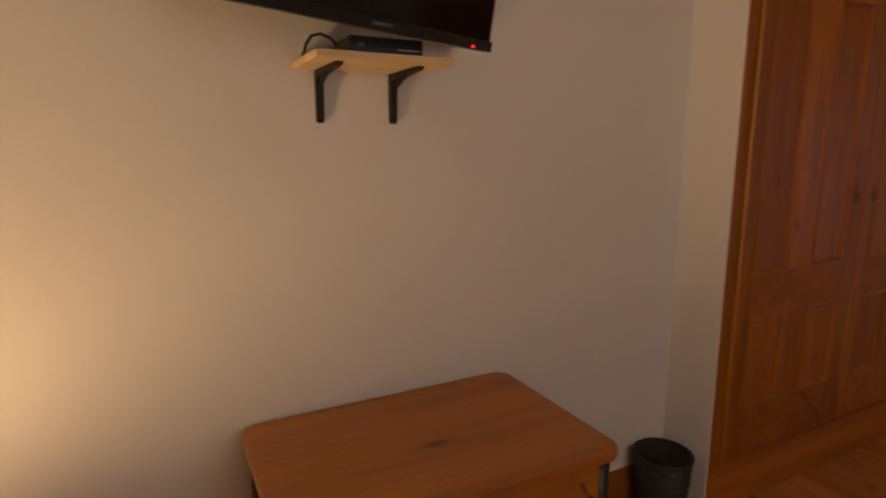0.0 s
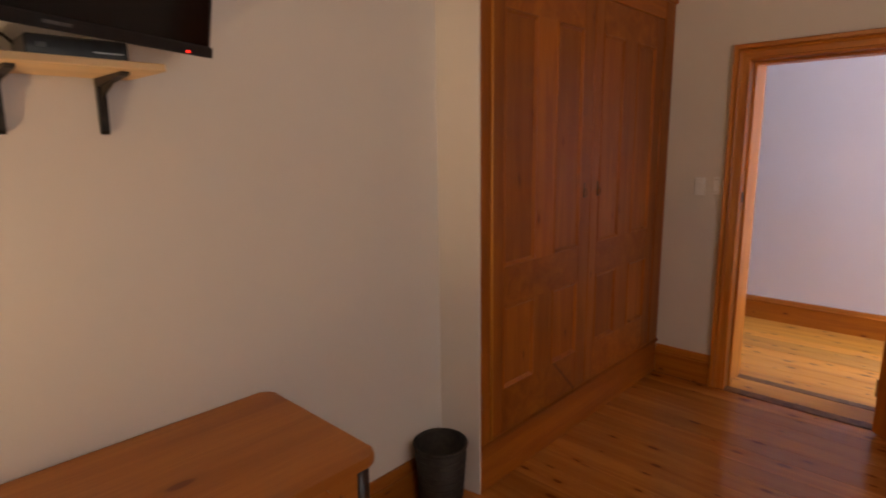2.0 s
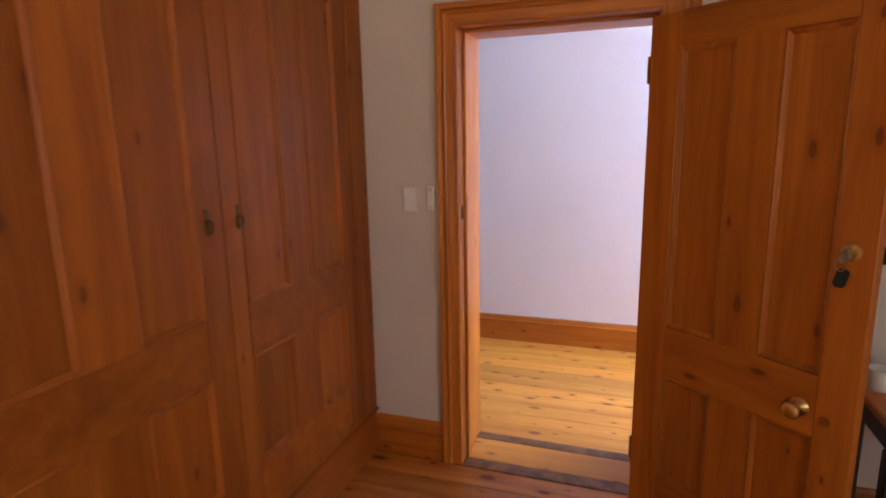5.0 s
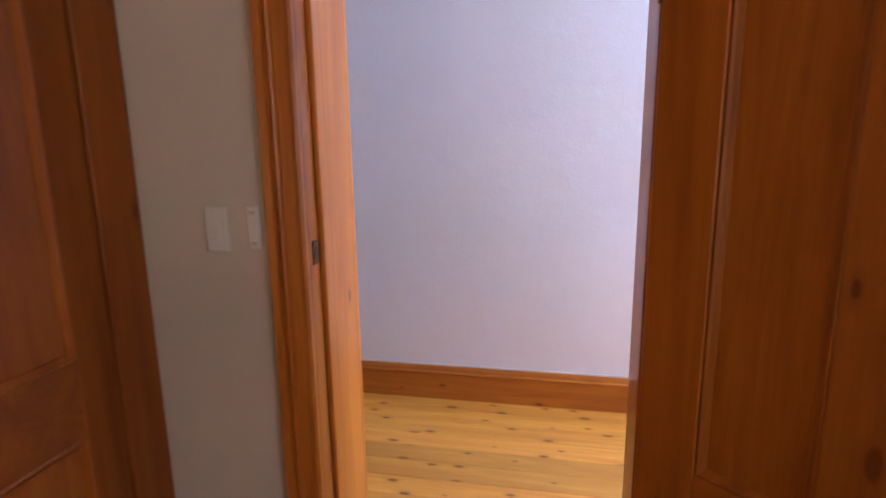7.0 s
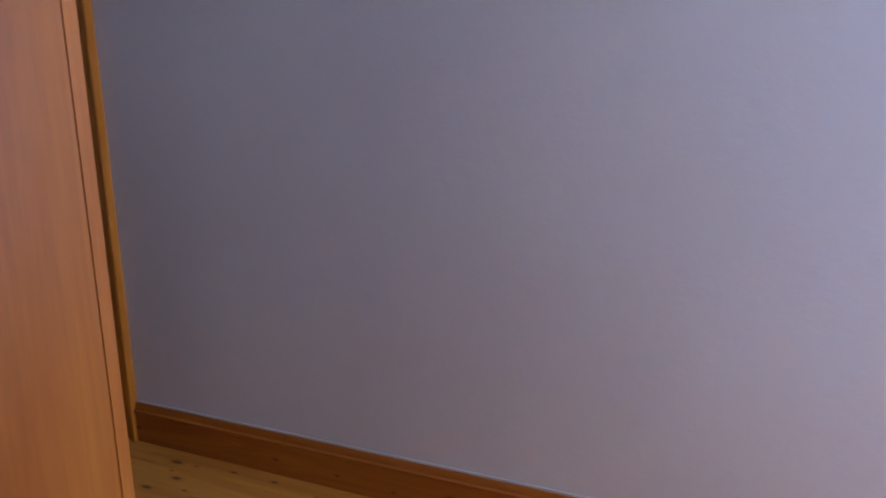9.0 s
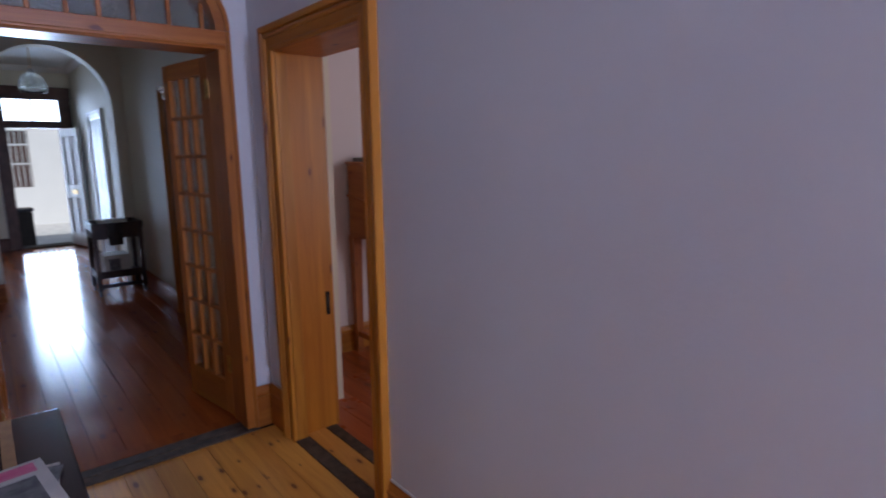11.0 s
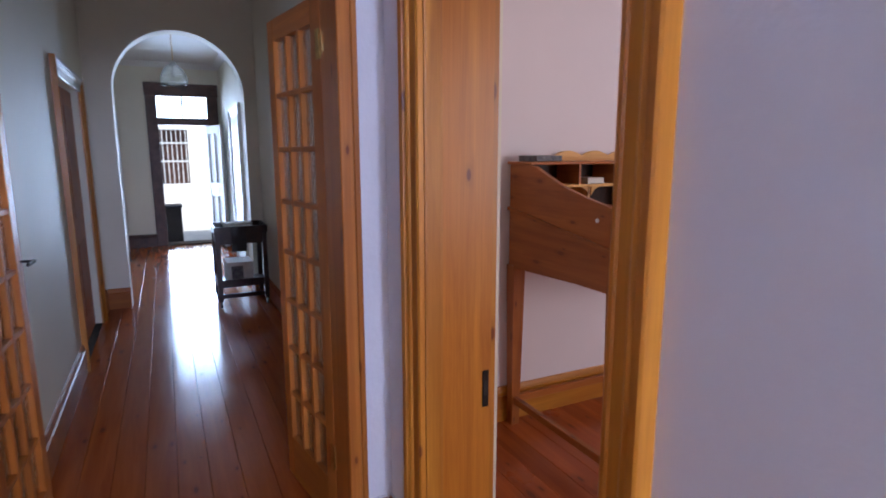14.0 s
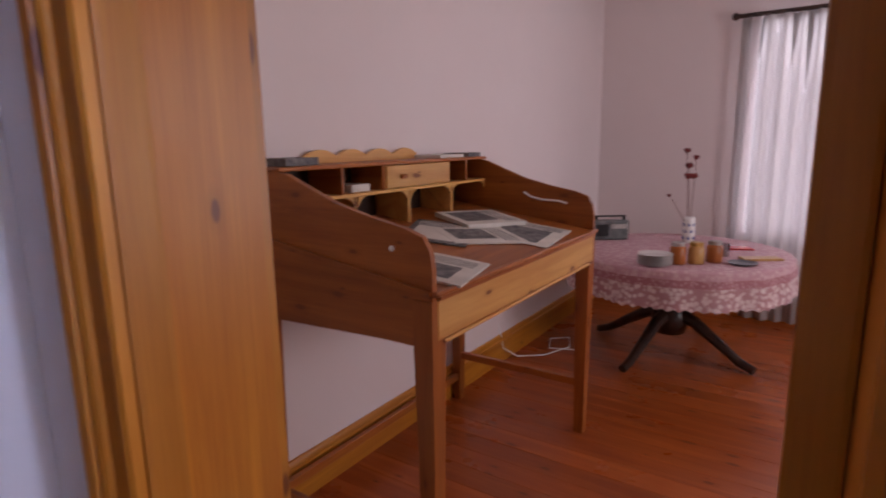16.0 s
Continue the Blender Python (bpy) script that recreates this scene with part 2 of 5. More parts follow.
DRY = mottled("dried_red_flower", (0.10, 0.012, 0.012), (0.22, 0.03, 0.03), 0.8, 40)
RADIO = mottled("grey_radio_plastic", (0.10, 0.11, 0.11), (0.18, 0.19, 0.19), 0.45, 20)
RENDER_WALL = plaster("sunlit_render", (0.84, 0.83, 0.82), 0.3)
PAVING = mottled("pale_concrete_paving", (0.55, 0.53, 0.51), (0.66, 0.64, 0.61), 0.8, 6)


def lace(name, flower, ground, scale, low, high):
    """Printed or lacy cotton: pale flowers on a coloured ground, uneven at a larger scale."""
    m, n, l, b = base(name, 0.8)
    vec = coords(n, l, (1, 1, 1), False)
    v = n.new("ShaderNodeTexVoronoi")
    v.inputs["Scale"].default_value = scale
    l.new(vec, v.inputs["Vector"])
    r = ramp_node(n, [(low, flower), (high, ground)])
    l.new(v.outputs["Distance"], r.inputs[0])
    soft = noise_node(n, l, vec, 9, 3)
    l.new(mix_node(n, l, math_node(n, l, "MULTIPLY", soft, 0.7), r.outputs[0], tuple((p + q) / 2 for p, q in zip(flower, ground))), b.inputs["Base Color"])
    bump_node(n, l, b, v.outputs["Distance"], 0.3, 0.003)
    return m


CLOTH = lace("pink_printed_cotton", (0.66, 0.48, 0.50), (0.50, 0.27, 0.31), 30, 0.25, 0.6)
LACE = lace("white_lace_hem", (0.78, 0.70, 0.70), (0.38, 0.16, 0.18), 34, 0.38, 0.62)
ROSE = lace("rose_border_print", (0.60, 0.40, 0.42), (0.36, 0.13, 0.16), 46, 0.2, 0.55)


def sheer():
    """Thin white cloth that lets some light through."""
    m, n, l, b = base("sheer_white_cloth", 0.9, 0.0, (0.78, 0.76, 0.76))
    tl = n.new("ShaderNodeBsdfTranslucent")
    tl.inputs["Color"].default_value = (0.80, 0.77, 0.78, 1)
    ms = n.new("ShaderNodeMixShader")
    ms.inputs[0].default_value = 0.35
    l.new(b.outputs[0], ms.inputs[1])
    l.new(tl.outputs[0], ms.inputs[2])
    l.new(ms.outputs[0], n["Material Output"].inputs[0])
    return m


SHEER = sheer()

# ---- mesh helpers ----
PLACED = {}


def thing(name, at=(0, 0, 0), label="", category="", group="", kind="", turn=0.0):
    ob = new(name)
    m = pose(*at, 0, 0, turn)
    ob.matrix_world = m
    ob.empty_display_size = 0.1
    PLACED[ob] = m
    return tagged(ob, label, category, group, kind)


def part(name, bm, material, parent=None, label="", local=False, kind=""):
    """Links a bmesh as one mesh object under a thing or a part; its points are in world metres unless local."""
    bmesh.ops.recalc_face_normals(bm, faces=bm.faces)
    me = bpy.data.meshes.new(name)
    bm.to_mesh(me)
    bm.free()
    me.materials.append(material)
    ob = new(name, me)
    if parent is not None:
        ob.parent = parent
        if not local and parent in PLACED:
            ob.matrix_parent_inverse = PLACED[parent].inverted()
    PLACED[ob] = Matrix() if not local else Matrix()
    return tagged(ob, label, kind=kind)


def box(bm, x0, x1, y0, y1, z0, z1):
    vs = [bm.verts.new((x, y, z)) for x in (x0, x1) for y in (y0, y1) for z in (z0, z1)]
    return [bm.faces.new([vs[i] for i in f]) for f in ((0, 1, 3, 2), (4, 6, 7, 5), (0, 4, 5, 1), (2, 3, 7, 6), (0, 2, 6, 4), (1, 5, 7, 3))]


def boxes(*bs, bevel=0.0, seg=1):
    bm = bmesh.new()
    for b in bs:
        box(bm, *b)
    if bevel:
        bmesh.ops.bevel(bm, geom=bm.edges[:], offset=bevel, segments=seg, profile=0.7, affect="EDGES")
    return bm


def loft(rings, close=True, caps=True):
    """A skin over rings of points."""
    bm = bmesh.new()
    vs = [[bm.verts.new(p) for p in r] for r in rings]
    k = len(vs[0])
    for a, c in zip(vs, vs[1:]):
        for i in range(k if close else k - 1):
            j = (i + 1) % k
            bm.faces.new((a[i], a[j], c[j], c[i]))
    if caps:
        bm.faces.new(vs[0][::-1])
        bm.faces.new(vs[-1])
    return bm


def lathe(profile, at=(0, 0, 0), seg=28, caps=True):
    """A turned shape from (radius, height) pairs."""
    x, y, z = at
    return loft([[(x + r * math.cos(2 * math.pi * i / seg), y + r * math.sin(2 * math.pi * i / seg), z + h) for i in range(seg)] for r, h in profile], caps=caps)


def tube(points, r, seg=8):
    """A round bar along points; r is a radius or one for each point."""
    pts = [Vector(p) for p in points]
    rs = r if isinstance(r, (list, tuple)) else [r] * len(pts)
    rings = []
    for i, p in enumerate(pts):
        d = (pts[min(i + 1, len(pts) - 1)] - pts[max(i - 1, 0)]).normalized()
        u = d.cross(Vector((0, 0, 1)) if abs(d.z) < 0.9 else Vector((1, 0, 0))).normalized()
        w = d.cross(u)
        rings.append([tuple(p + (u * math.cos(2 * math.pi * k / seg) + w * math.sin(2 * math.pi * k / seg)) * rs[i]) for k in range(seg)])
    return loft(rings)


def slab(outline, z0, z1, bevel=0.0):
    """An upright-sided slab over an outline of (x, y) points."""
    bm = loft([[(x, y, z0) for x, y in outline], [(x, y, z1) for x, y in outline]])
    if bevel:
        bmesh.ops.bevel(bm, geom=[e for e in bm.edges if abs(e.verts[0].co.z - e.verts[1].co.z) < 1e-6], offset=bevel, segments=2, profile=0.6, affect="EDGES")
    return bm


def rounded(x0, x1, y0, y1, r, seg=5):
    pts = []
    for cx, cy, a0 in ((x1 - r, y1 - r, 0), (x0 + r, y1 - r, 90), (x0 + r, y0 + r, 180), (x1 - r, y0 + r, 270)):
        for i in range(seg + 1):
            a = radians(a0 + 90 * i / seg)
            pts.append((cx + r * math.cos(a), cy + r * math.sin(a)))
    return pts


def turned(bm, m):
    bmesh.ops.transform(bm, matrix=m, verts=bm.verts)
    return bm


def smooth(ob):
    for f in ob.data.polygons:
        f.use_smooth = True
    return ob


# architrave: across from the opening outwards, and how proud of the wall
ARCHITRAVE = ((0, 0), (0, 0.016), (0.008, 0.021), (0.018, 0.021), (0.022, 0.016), (0.060, 0.019), (0.064, 0.026), (0.072, 0.030), (0.080, 0.027),
              (0.085, 0.022), (0.090, 0.034), (0.112, 0.037), (0.118, 0.033), (0.120, 0.0))


def moulding(p0, p1, across, proud, profile=ARCHITRAVE, mitre0=0.0, mitre1=0.0, scale=1.0):
    """A moulded board from p0 to p1; mitre: how far an end runs on for each metre across."""
    p0, p1, a, v = Vector(p0), Vector(p1), Vector(across), Vector(proud)
    d = (p1 - p0).normalized()
    ring = lambda p, s, k: [tuple(p + a * (u * scale) + v * w + d * (s * k * u * scale)) for u, w in profile]
    return loft([ring(p0, -1, mitre0), ring(p1, 1, mitre1)])


def door_casing(owner, axis, x0, x1, wall, proud, top, mats, scale=1.0, label=""):
    """Architrave legs and head round an opening from x0 to x1 along an axis, on the wall at the other coordinate."""
    pt = (lambda u, z: (u, wall, z)) if axis == "x" else (lambda u, z: (wall, u, z))
    e = Vector((1, 0, 0)) if axis == "x" else Vector((0, 1, 0))
    n = Vector((0, proud, 0)) if axis == "x" else Vector((proud, 0, 0))
    part("casing_leg", moulding(pt(x0, 0), pt(x0, top), -e, n, mitre1=1, scale=scale), mats[0], owner, label)
    part("casing_leg", moulding(pt(x1, 0), pt(x1, top), e, n, mitre1=1, scale=scale), mats[0], owner, label)
    part("casing_head", moulding(pt(x0, top), pt(x1, top), (0, 0, 1), n, mitre0=1, mitre1=1, scale=scale), mats[1], owner, label)


SKIRT = ((0, 0), (0, 0.020), (0.150, 0.020), (0.156, 0.026), (0.166, 0.027), (0.172, 0.019), (0.186, 0.016), (0.200, 0.010), (0.203, 0.0))
CAP = ((0, 0), (0, 0.006), (0.005, 0.014), (0.012, 0.014), (0.016, 0.0))


def skirting(name, p0, p1, proud, mat, label="varnished pine baseboard with a moulded top edge"):
    tall = 1.18 if "corner" in name or "strip" in name else 1.0
    ob = part(name, moulding(p0, p1, (0, 0, 1), proud, SKIRT, scale=tall), mat)
    if "hall" in name:
        a, c, out = Vector(p0), Vector(p1), Vector(proud)
        up = tall * max(q[0] for q in SKIRT)
        pts = [a + out * .0005, c + out * .0005, c + out * .007, a + out * .007]
        part("paint_line", loft([[tuple(v + Vector((0, 0, up + dz))) for v in pts] for dz in (0.0005, 0.009)]), PAINTED, ob, "white painted line along the top")
    return tagged(ob, label, "baseboard", "", "structure")


def panel_leaf(owner, w, h, t, panels, mats, proud=0.012):
    """Stiles and rails round sunk panels, each panel with a moulded bead. Local: x across, y through, z up. panels: rows of (x0, x1, z0, z1)."""
    zs = sorted({round(p[2], 4) for p in panels})
    rows = [(z, [p for p in panels if round(p[2], 4) == z]) for z in zs]
    low = 0.0
    x_l, x_r = min(p[0] for p in panels), max(p[1] for p in panels)
    part("stile", boxes((0, x_l, -t, 0, 0, h), bevel=0.003), mats[1], owner, local=True)
    part("stile", boxes((x_r, w, -t, 0, 0, h), bevel=0.003), mats[1], owner, local=True)
    for z, row in rows:
        part("rail", boxes((x_l + .001, x_r - .001, -t + .0005, -.0005, low, z)), mats[0], owner, local=True)
        low = row[0][3]
        row = sorted(row)
        for p, q in zip(row, row[1:]):
            part("muntin", boxes((p[1], q[0], -t + .0008, -.0008, z, low)), mats[1], owner, local=True)
        for x0, x1, z0, z1 in row:
            pn = part("panel", boxes((x0 - .004, x1 + .004, -t / 2 - .006, -t / 2 + .006, z0 - .004, z1 + .004)), mats[1], owner, local=True)
            bead = ((0, 0), (0, 0.010), (0.006, 0.013), (0.011, 0.008), (0.018, 0.004), (0.02, 0))
            for side, y in ((-1, -t / 2 - .006), (1, -t / 2 + .006)):
                v = (0, side, 0)
                for a, c, ac in (((x0, y, z0), (x0, y, z1), (1, 0, 0)), ((x1, y, z0), (x1, y, z1), (-1, 0, 0)), ((x0, y, z0), (x1, y, z0), (0, 0, 1)), ((x0, y, z1), (x1, y, z1), (0, 0, -1))):
                    part("bead", moulding(a, c, ac, v, bead, -1, -1), mats[1], pn, local=True)
    part("rail", boxes((x_l + .001, x_r - .001, -t + .0005, -.0005, low, h)), mats[0], owner, local=True)


def wall(name, bm, mat, label):
    ob = part(name, bm, mat)
    return tagged(ob, label, "wall", "", "structure")


def arch_fill(bm, x0, x1, y0, y1, z_spring, rise, z_top, seg=32):
    """Wall between an arch and a level top, over an opening from y0 to y1."""
    c, r = (y0 + y1) / 2, (y1 - y0) / 2
    pts = [(c - r * math.cos(math.pi * i / seg), z_spring + rise * math.sin(math.pi * i / seg)) for i in range(seg + 1)]
    for (ya, za), (yb, zb) in zip(pts, pts[1:]):
        q = [bm.verts.new((x, y, z)) for x in (x0, x1) for y, z in ((ya, za), (yb, zb), (yb, z_top), (ya, z_top))]
        for f in ((0, 1, 2, 3), (4, 7, 6, 5), (0, 4, 5, 1), (2, 6, 7, 3)):
            bm.faces.new([q[i] for i in f])
    bmesh.ops.remove_doubles(bm, verts=bm.verts, dist=1e-5)
    return bm


# ---- structure ----
H = 3.3
wall("wall_tv", boxes((-1.6, -1.365, -2.3, 1.722, 0, H)), WALL_BED, "cream painted plaster wall behind the television")
wall("wall_return", slab(((-1.85, 1.7222), (-1.365, 1.7222), (-1.163, 1.758), (-1.163, 1.7665), (-1.85, 1.7665)), 0, H), WALL_BED, "narrow cream plaster return beside the built-in wardrobe")
wall("wall_recess", boxes((-1.85, -1.80, 1.765, 3.678, 0, H), (-1.80, -1.166, 1.765, 3.678, 2.62, H)), WALL_BED, "cream plaster wall over and behind the wardrobe")
wall("wall_bedroom_door", boxes((-1.85, -0.722, 3.678, 3.83, 0, H), (0.122, 2.6, 3.678, 3.83, 0, H), (-0.722, 0.122, 3.678, 3.83, 2.055, H)), WALL_BED,
     "cream plaster wall with the bedroom doorway")
wall("wall_bedroom_right", boxes((2.4, 2.6, -2.3, 0.0, 0, H), (2.4, 2.6, 1.2, 3.678, 0, H), (2.4, 2.6, 0.0, 1.2, 0, 0.9), (2.4, 2.6, 0.0, 1.2, 2.3, H)), WALL_BED,
     "cream plaster bedroom wall with an added window opening")
wall("wall_bedroom_back", boxes((-1.6, 2.6, -2.5, -2.3, 0, H)), WALL_BED, "cream plaster wall closing the bedroom")
wall("wall_hall_south", boxes((-3.592, -0.722, 3.83, 3.985, 0, H), (0.122, 3.6, 3.83, 3.985, 0, H), (-0.722, 0.122, 3.83, 3.985, 2.055, H)), WALL_HALL,
     "white plaster hall wall with the bedroom doorway")
wall("wall_hall_north", boxes((-3.592, -3.342, 5.442, 5.68, 0, H), (-2.480, 3.6, 5.442, 5.68, 0, H), (-3.342, -2.480, 5.442, 5.68, 2.04, H)), WALL_HALL,
     "white lumpy plaster hall wall with the dining doorway")
wall("wall_hall_end", boxes((3.6, 3.8, 3.83, 4.68, 0, H), (3.6, 3.8, 5.40, 5.68, 0, H), (3.6, 3.8, 4.68, 5.40, 0, 1.15), (3.6, 3.8, 4.68, 5.40, 2.85, H)), WALL_HALL,
     "white plaster wall with a window closing the hall")
bm = boxes((-3.79, -3.592, 3.83, 4.119, 0, H), (-3.79, -3.592, 5.343, 5.68, 0, H))
wall("wall_french", arch_fill(bm, -3.79, -3.592, 4.119, 5.343, 2.14, 0.44, H), WALL_HALL, "white plaster cross wall round the arched double doorway")
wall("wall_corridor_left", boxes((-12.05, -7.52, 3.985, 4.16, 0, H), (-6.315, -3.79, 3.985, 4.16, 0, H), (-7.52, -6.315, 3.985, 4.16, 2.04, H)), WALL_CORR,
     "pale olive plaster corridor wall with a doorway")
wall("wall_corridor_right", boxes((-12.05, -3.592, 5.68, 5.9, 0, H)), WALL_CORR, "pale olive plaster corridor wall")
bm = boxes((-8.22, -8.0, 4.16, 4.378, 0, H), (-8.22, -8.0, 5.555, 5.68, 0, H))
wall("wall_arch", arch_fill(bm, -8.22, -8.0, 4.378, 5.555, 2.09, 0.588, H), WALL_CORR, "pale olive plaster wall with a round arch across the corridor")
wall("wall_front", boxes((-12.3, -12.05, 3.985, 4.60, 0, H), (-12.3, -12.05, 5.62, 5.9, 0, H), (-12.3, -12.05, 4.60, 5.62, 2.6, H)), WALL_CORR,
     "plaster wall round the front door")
wall("wall_dining_left", boxes((-4.55, -4.325, 5.9, 10.7, 0, H)), WALL_DINE, "pinkish white plaster wall behind the writing desk")
wall("wall_dining_far", boxes((-4.325, -3.05, 10.45, 10.7, 0, H), (-1.55, 0.6, 10.45, 10.7, 0, H), (-3.05, -1.55, 10.45, 10.7, 0, 0.75), (-3.05, -1.55, 10.45, 10.7, 2.5, H)), WALL_DINE,
     "pinkish white plaster wall with a curtained window")
wall("wall_dining_right", boxes((0.4, 0.6, 5.68, 7.5, 0, H), (0.4, 0.6, 8.9, 10.45, 0, H), (0.4, 0.6, 7.5, 8.9, 0, 0.8), (0.4, 0.6, 7.5, 8.9, 2.4, H)), WALL_DINE,
     "pinkish white plaster wall with an added window opening")
wall("wall_dining_south", boxes((-3.592, -3.342, 5.684, 5.70, 0, H), (-2.480, 0.4, 5.684, 5.70, 0, H), (-3.342, -2.480, 5.684, 5.70, 2.04, H)), WALL_DINE, "pinkish white plaster inner face beside the doorway")
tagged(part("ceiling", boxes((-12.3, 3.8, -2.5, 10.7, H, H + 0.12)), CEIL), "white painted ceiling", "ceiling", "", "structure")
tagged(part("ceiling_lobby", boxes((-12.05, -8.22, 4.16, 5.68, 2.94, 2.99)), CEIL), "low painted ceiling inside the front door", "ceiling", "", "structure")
COVE = ((0, 0), (0, 0.075), (0.018, 0.070), (0.045, 0.040), (0.070, 0.018), (0.085, 0.012), (0.085, 0.0))
for p0, p1, out in (((-12.05, 4.16, 2.9395), (-12.05, 5.68, 2.9395), (1, 0, 0)), ((-12.0, 4.16, 2.9395), (-8.22, 4.16, 2.9395), (0, 1, 0)), ((-12.0, 5.68, 2.9395), (-8.22, 5.68, 2.9395), (0, -1, 0))):
    tagged(part("cornice", moulding(p0, p1, (0, 0, -1), out, COVE), CEIL), "plain coved plaster cornice", "cornice", "", "structure")
tagged(part("ground", boxes((-400, 400, -400, 400, -0.35, -0.16)), PAVING), "pale concrete yard paving outside the front door", "ground", "", "structure")
floor = tagged(part("floor", boxes((-12.3, 3.8, -2.5, 10.7, -0.15, -0.022)), UNDER), "varnished pine board floor with knots", "floor", "", "structure")

# unseen window frames behind the walk; bedroom and dining side ones are added
for k, (b, name) in enumerate((((3.66, 3.72, 4.68, 5.40, 1.15, 2.85), "window_1"), ((2.46, 2.52, 0.0, 1.2, 0.9, 2.3), "window_2"), ((0.46, 0.52, 7.5, 8.9, 0.8, 2.4), "window_3"))):
    x0, x1, y0, y1, z0, z1 = b
    win = thing(name, (x0, (y0 + y1) / 2, z0), "unseen white painted wooden window letting in daylight", "window", "", "structure")
    part("window_frame", boxes((x0, x1, y0, y0 + .06, z0, z1), (x0, x1, y1 - .06, y1, z0, z1), (x0, x1, y0 + .06, y1 - .06, z0, z0 + .06), (x0, x1, y0 + .06, y1 - .06, z1 - .06, z1),
                               (x0 + .005, x1 - .005, y0 + .06, y1 - .06, (z0 + z1) / 2 - .02, (z0 + z1) / 2 + .02)), PAINTED, win)
    pane = part("pane", boxes((x0 + .02, x0 + .025, y0 + .06, y1 - .06, z0 + .06, z1 - .06)), CLEAR, win)
    pane.visible_shadow = False
win = thing("window_4", (-2.3, 10.55, 0.75), "white painted sash window behind curtains", "window", "", "structure")
part("window_frame", boxes((-3.05, -2.99, 10.56, 10.62, 0.75, 2.5), (-1.61, -1.55, 10.56, 10.62, 0.75, 2.5), (-2.99, -1.61, 10.56, 10.62, 0.75, 0.81), (-2.99, -1.61, 10.56, 10.62, 2.44, 2.5)), PAINTED, win)
pane = part("pane", boxes((-2.99, -1.61, 10.58, 10.585, 0.81, 2.44)), CLEAR, win)
pane.visible_shadow = False

# ---- bedroom doorway ----
door = thing("door_1", (-0.3, 3.83, 0), "honey pine door frame with moulded architrave", "door frame", "", "structure")
part("lining", boxes((-0.722, -0.702, 3.680, 3.983, 0, 2.037)), FREN_Z, door)
part("lining", boxes((0.102, 0.122, 3.680, 3.983, 0, 2.037)), FREN_Z, door)
part("lining_head", boxes((-0.722, 0.122, 3.680, 3.983, 2.037, 2.055)), FREN_X, door)
part("stop", boxes((-0.7015, -0.687, 3.735, 3.775, 0, 2.035), bevel=0.003), FREN_Z, door)
part("stop", boxes((0.088, 0.1015, 3.735, 3.775, 0, 2.035), bevel=0.003), FREN_Z, door)
part("stop_head", boxes((-0.687, 0.088, 3.735, 3.775, 2.021, 2.0365), bevel=0.003), FREN_X, door)
Y = Vector((0, 1, 0))
for wy, s in ((3.678, -1), (3.985, 1)):
    part("casing_leg", moulding((-0.702, wy, 0), (-0.702, wy, 2.037), (-1, 0, 0), Y * s, mitre1=0.80 / 0.775, scale=0.775), FREN_Z, door)
    part("casing_leg", moulding((0.102, wy, 0), (0.102, wy, 2.037), (1, 0, 0), Y * s, mitre1=0.80 / 1.19, scale=1.19), FREN_Z, door)
    part("casing_head", moulding((-0.702, wy, 2.037), (0.102, wy, 2.037), (0, 0, 1), Y * s, mitre0=0.775 / 0.80, mitre1=1.19 / 0.80, scale=0.80), FREN_X, door)
part("latch_plate", boxes((-0.7018, -0.698, 3.694, 3.722, 1.213, 1.273), bevel=0.001), AGED, door, "worn brass strike plate")
# no real hole: a black patch on the plate stands for its shade
part("latch_hole", boxes((-0.6985, -0.6970, 3.701, 3.715, 1.228, 1.258)), BLACK, door)
part("threshold_board", boxes((-0.70, 0.10, 3.735, 3.925, -0.02, 0.003)), FLOOR_HALL, door)
part("threshold_strip", boxes((-0.70, 0.10, 3.655, 3.735, -0.02, 0.005), bevel=0.004), WORN, door, "worn brown threshold strip")
part("threshold_strip", boxes((-0.70, 0.10, 3.925, 3.995, -0.02, 0.005), bevel=0.004), WORN, door, "worn brown threshold strip")

leaf = thing("door_leaf", (0.100, 3.650, 0.012), "open honey pine four-panel door with brass knob and keys", "door", turn=-40)
panel_leaf(leaf, 0.80, 1.99, 0.042, [(0.130, 0.342, 0.185, 0.625), (0.492, 0.690, 0.185, 0.625), (0.130, 0.342, 0.825, 1.868), (0.492, 0.690, 0.825, 1.868)], (LEAF_X, LEAF_Z))
knob = part("knob", turned(lathe([(0.030, 0), (0.030, 0.004), (0.012, 0.008), (0.010, 0.03), (0.020, 0.036), (0.027, 0.048), (0.024, 0.060), (0.012, 0.066)], seg=24), pose(0.645, -0.042, 0.708, 90)), BRASS, leaf, "round brass knob", True)
smooth(knob)
part("escutcheon", turned(lathe([(0.016, 0), (0.016, 0.004), (0.006, 0.005)], seg=16), pose(0.722, -0.042, 0.690, 90)), BRASS, leaf, "", True)
lock = part("lock_cylinder", turned(lathe([(0.027, 0), (0.027, 0.007), (0.019, 0.012), (0.017, 0.012)], seg=22), pose(0.738, -0.042, 1.222, 90)), BRASS, leaf, "round brass lock cylinder", True)
part("key", boxes((0.734, 0.742, -0.085, -0.054, 1.207, 1.237), (0.727, 0.749, -0.092, -0.086, 1.197, 1.227)), STEEL, leaf, "", True)
part("key_fob", turned(slab(rounded(-0.016, 0.016, -0.028, 0.028, 0.012), -0.004, 0.004, 0.001), pose(0.733, -0.078, 1.150, 90, 12, 10)), BLACK, leaf, "dark key fob", True)
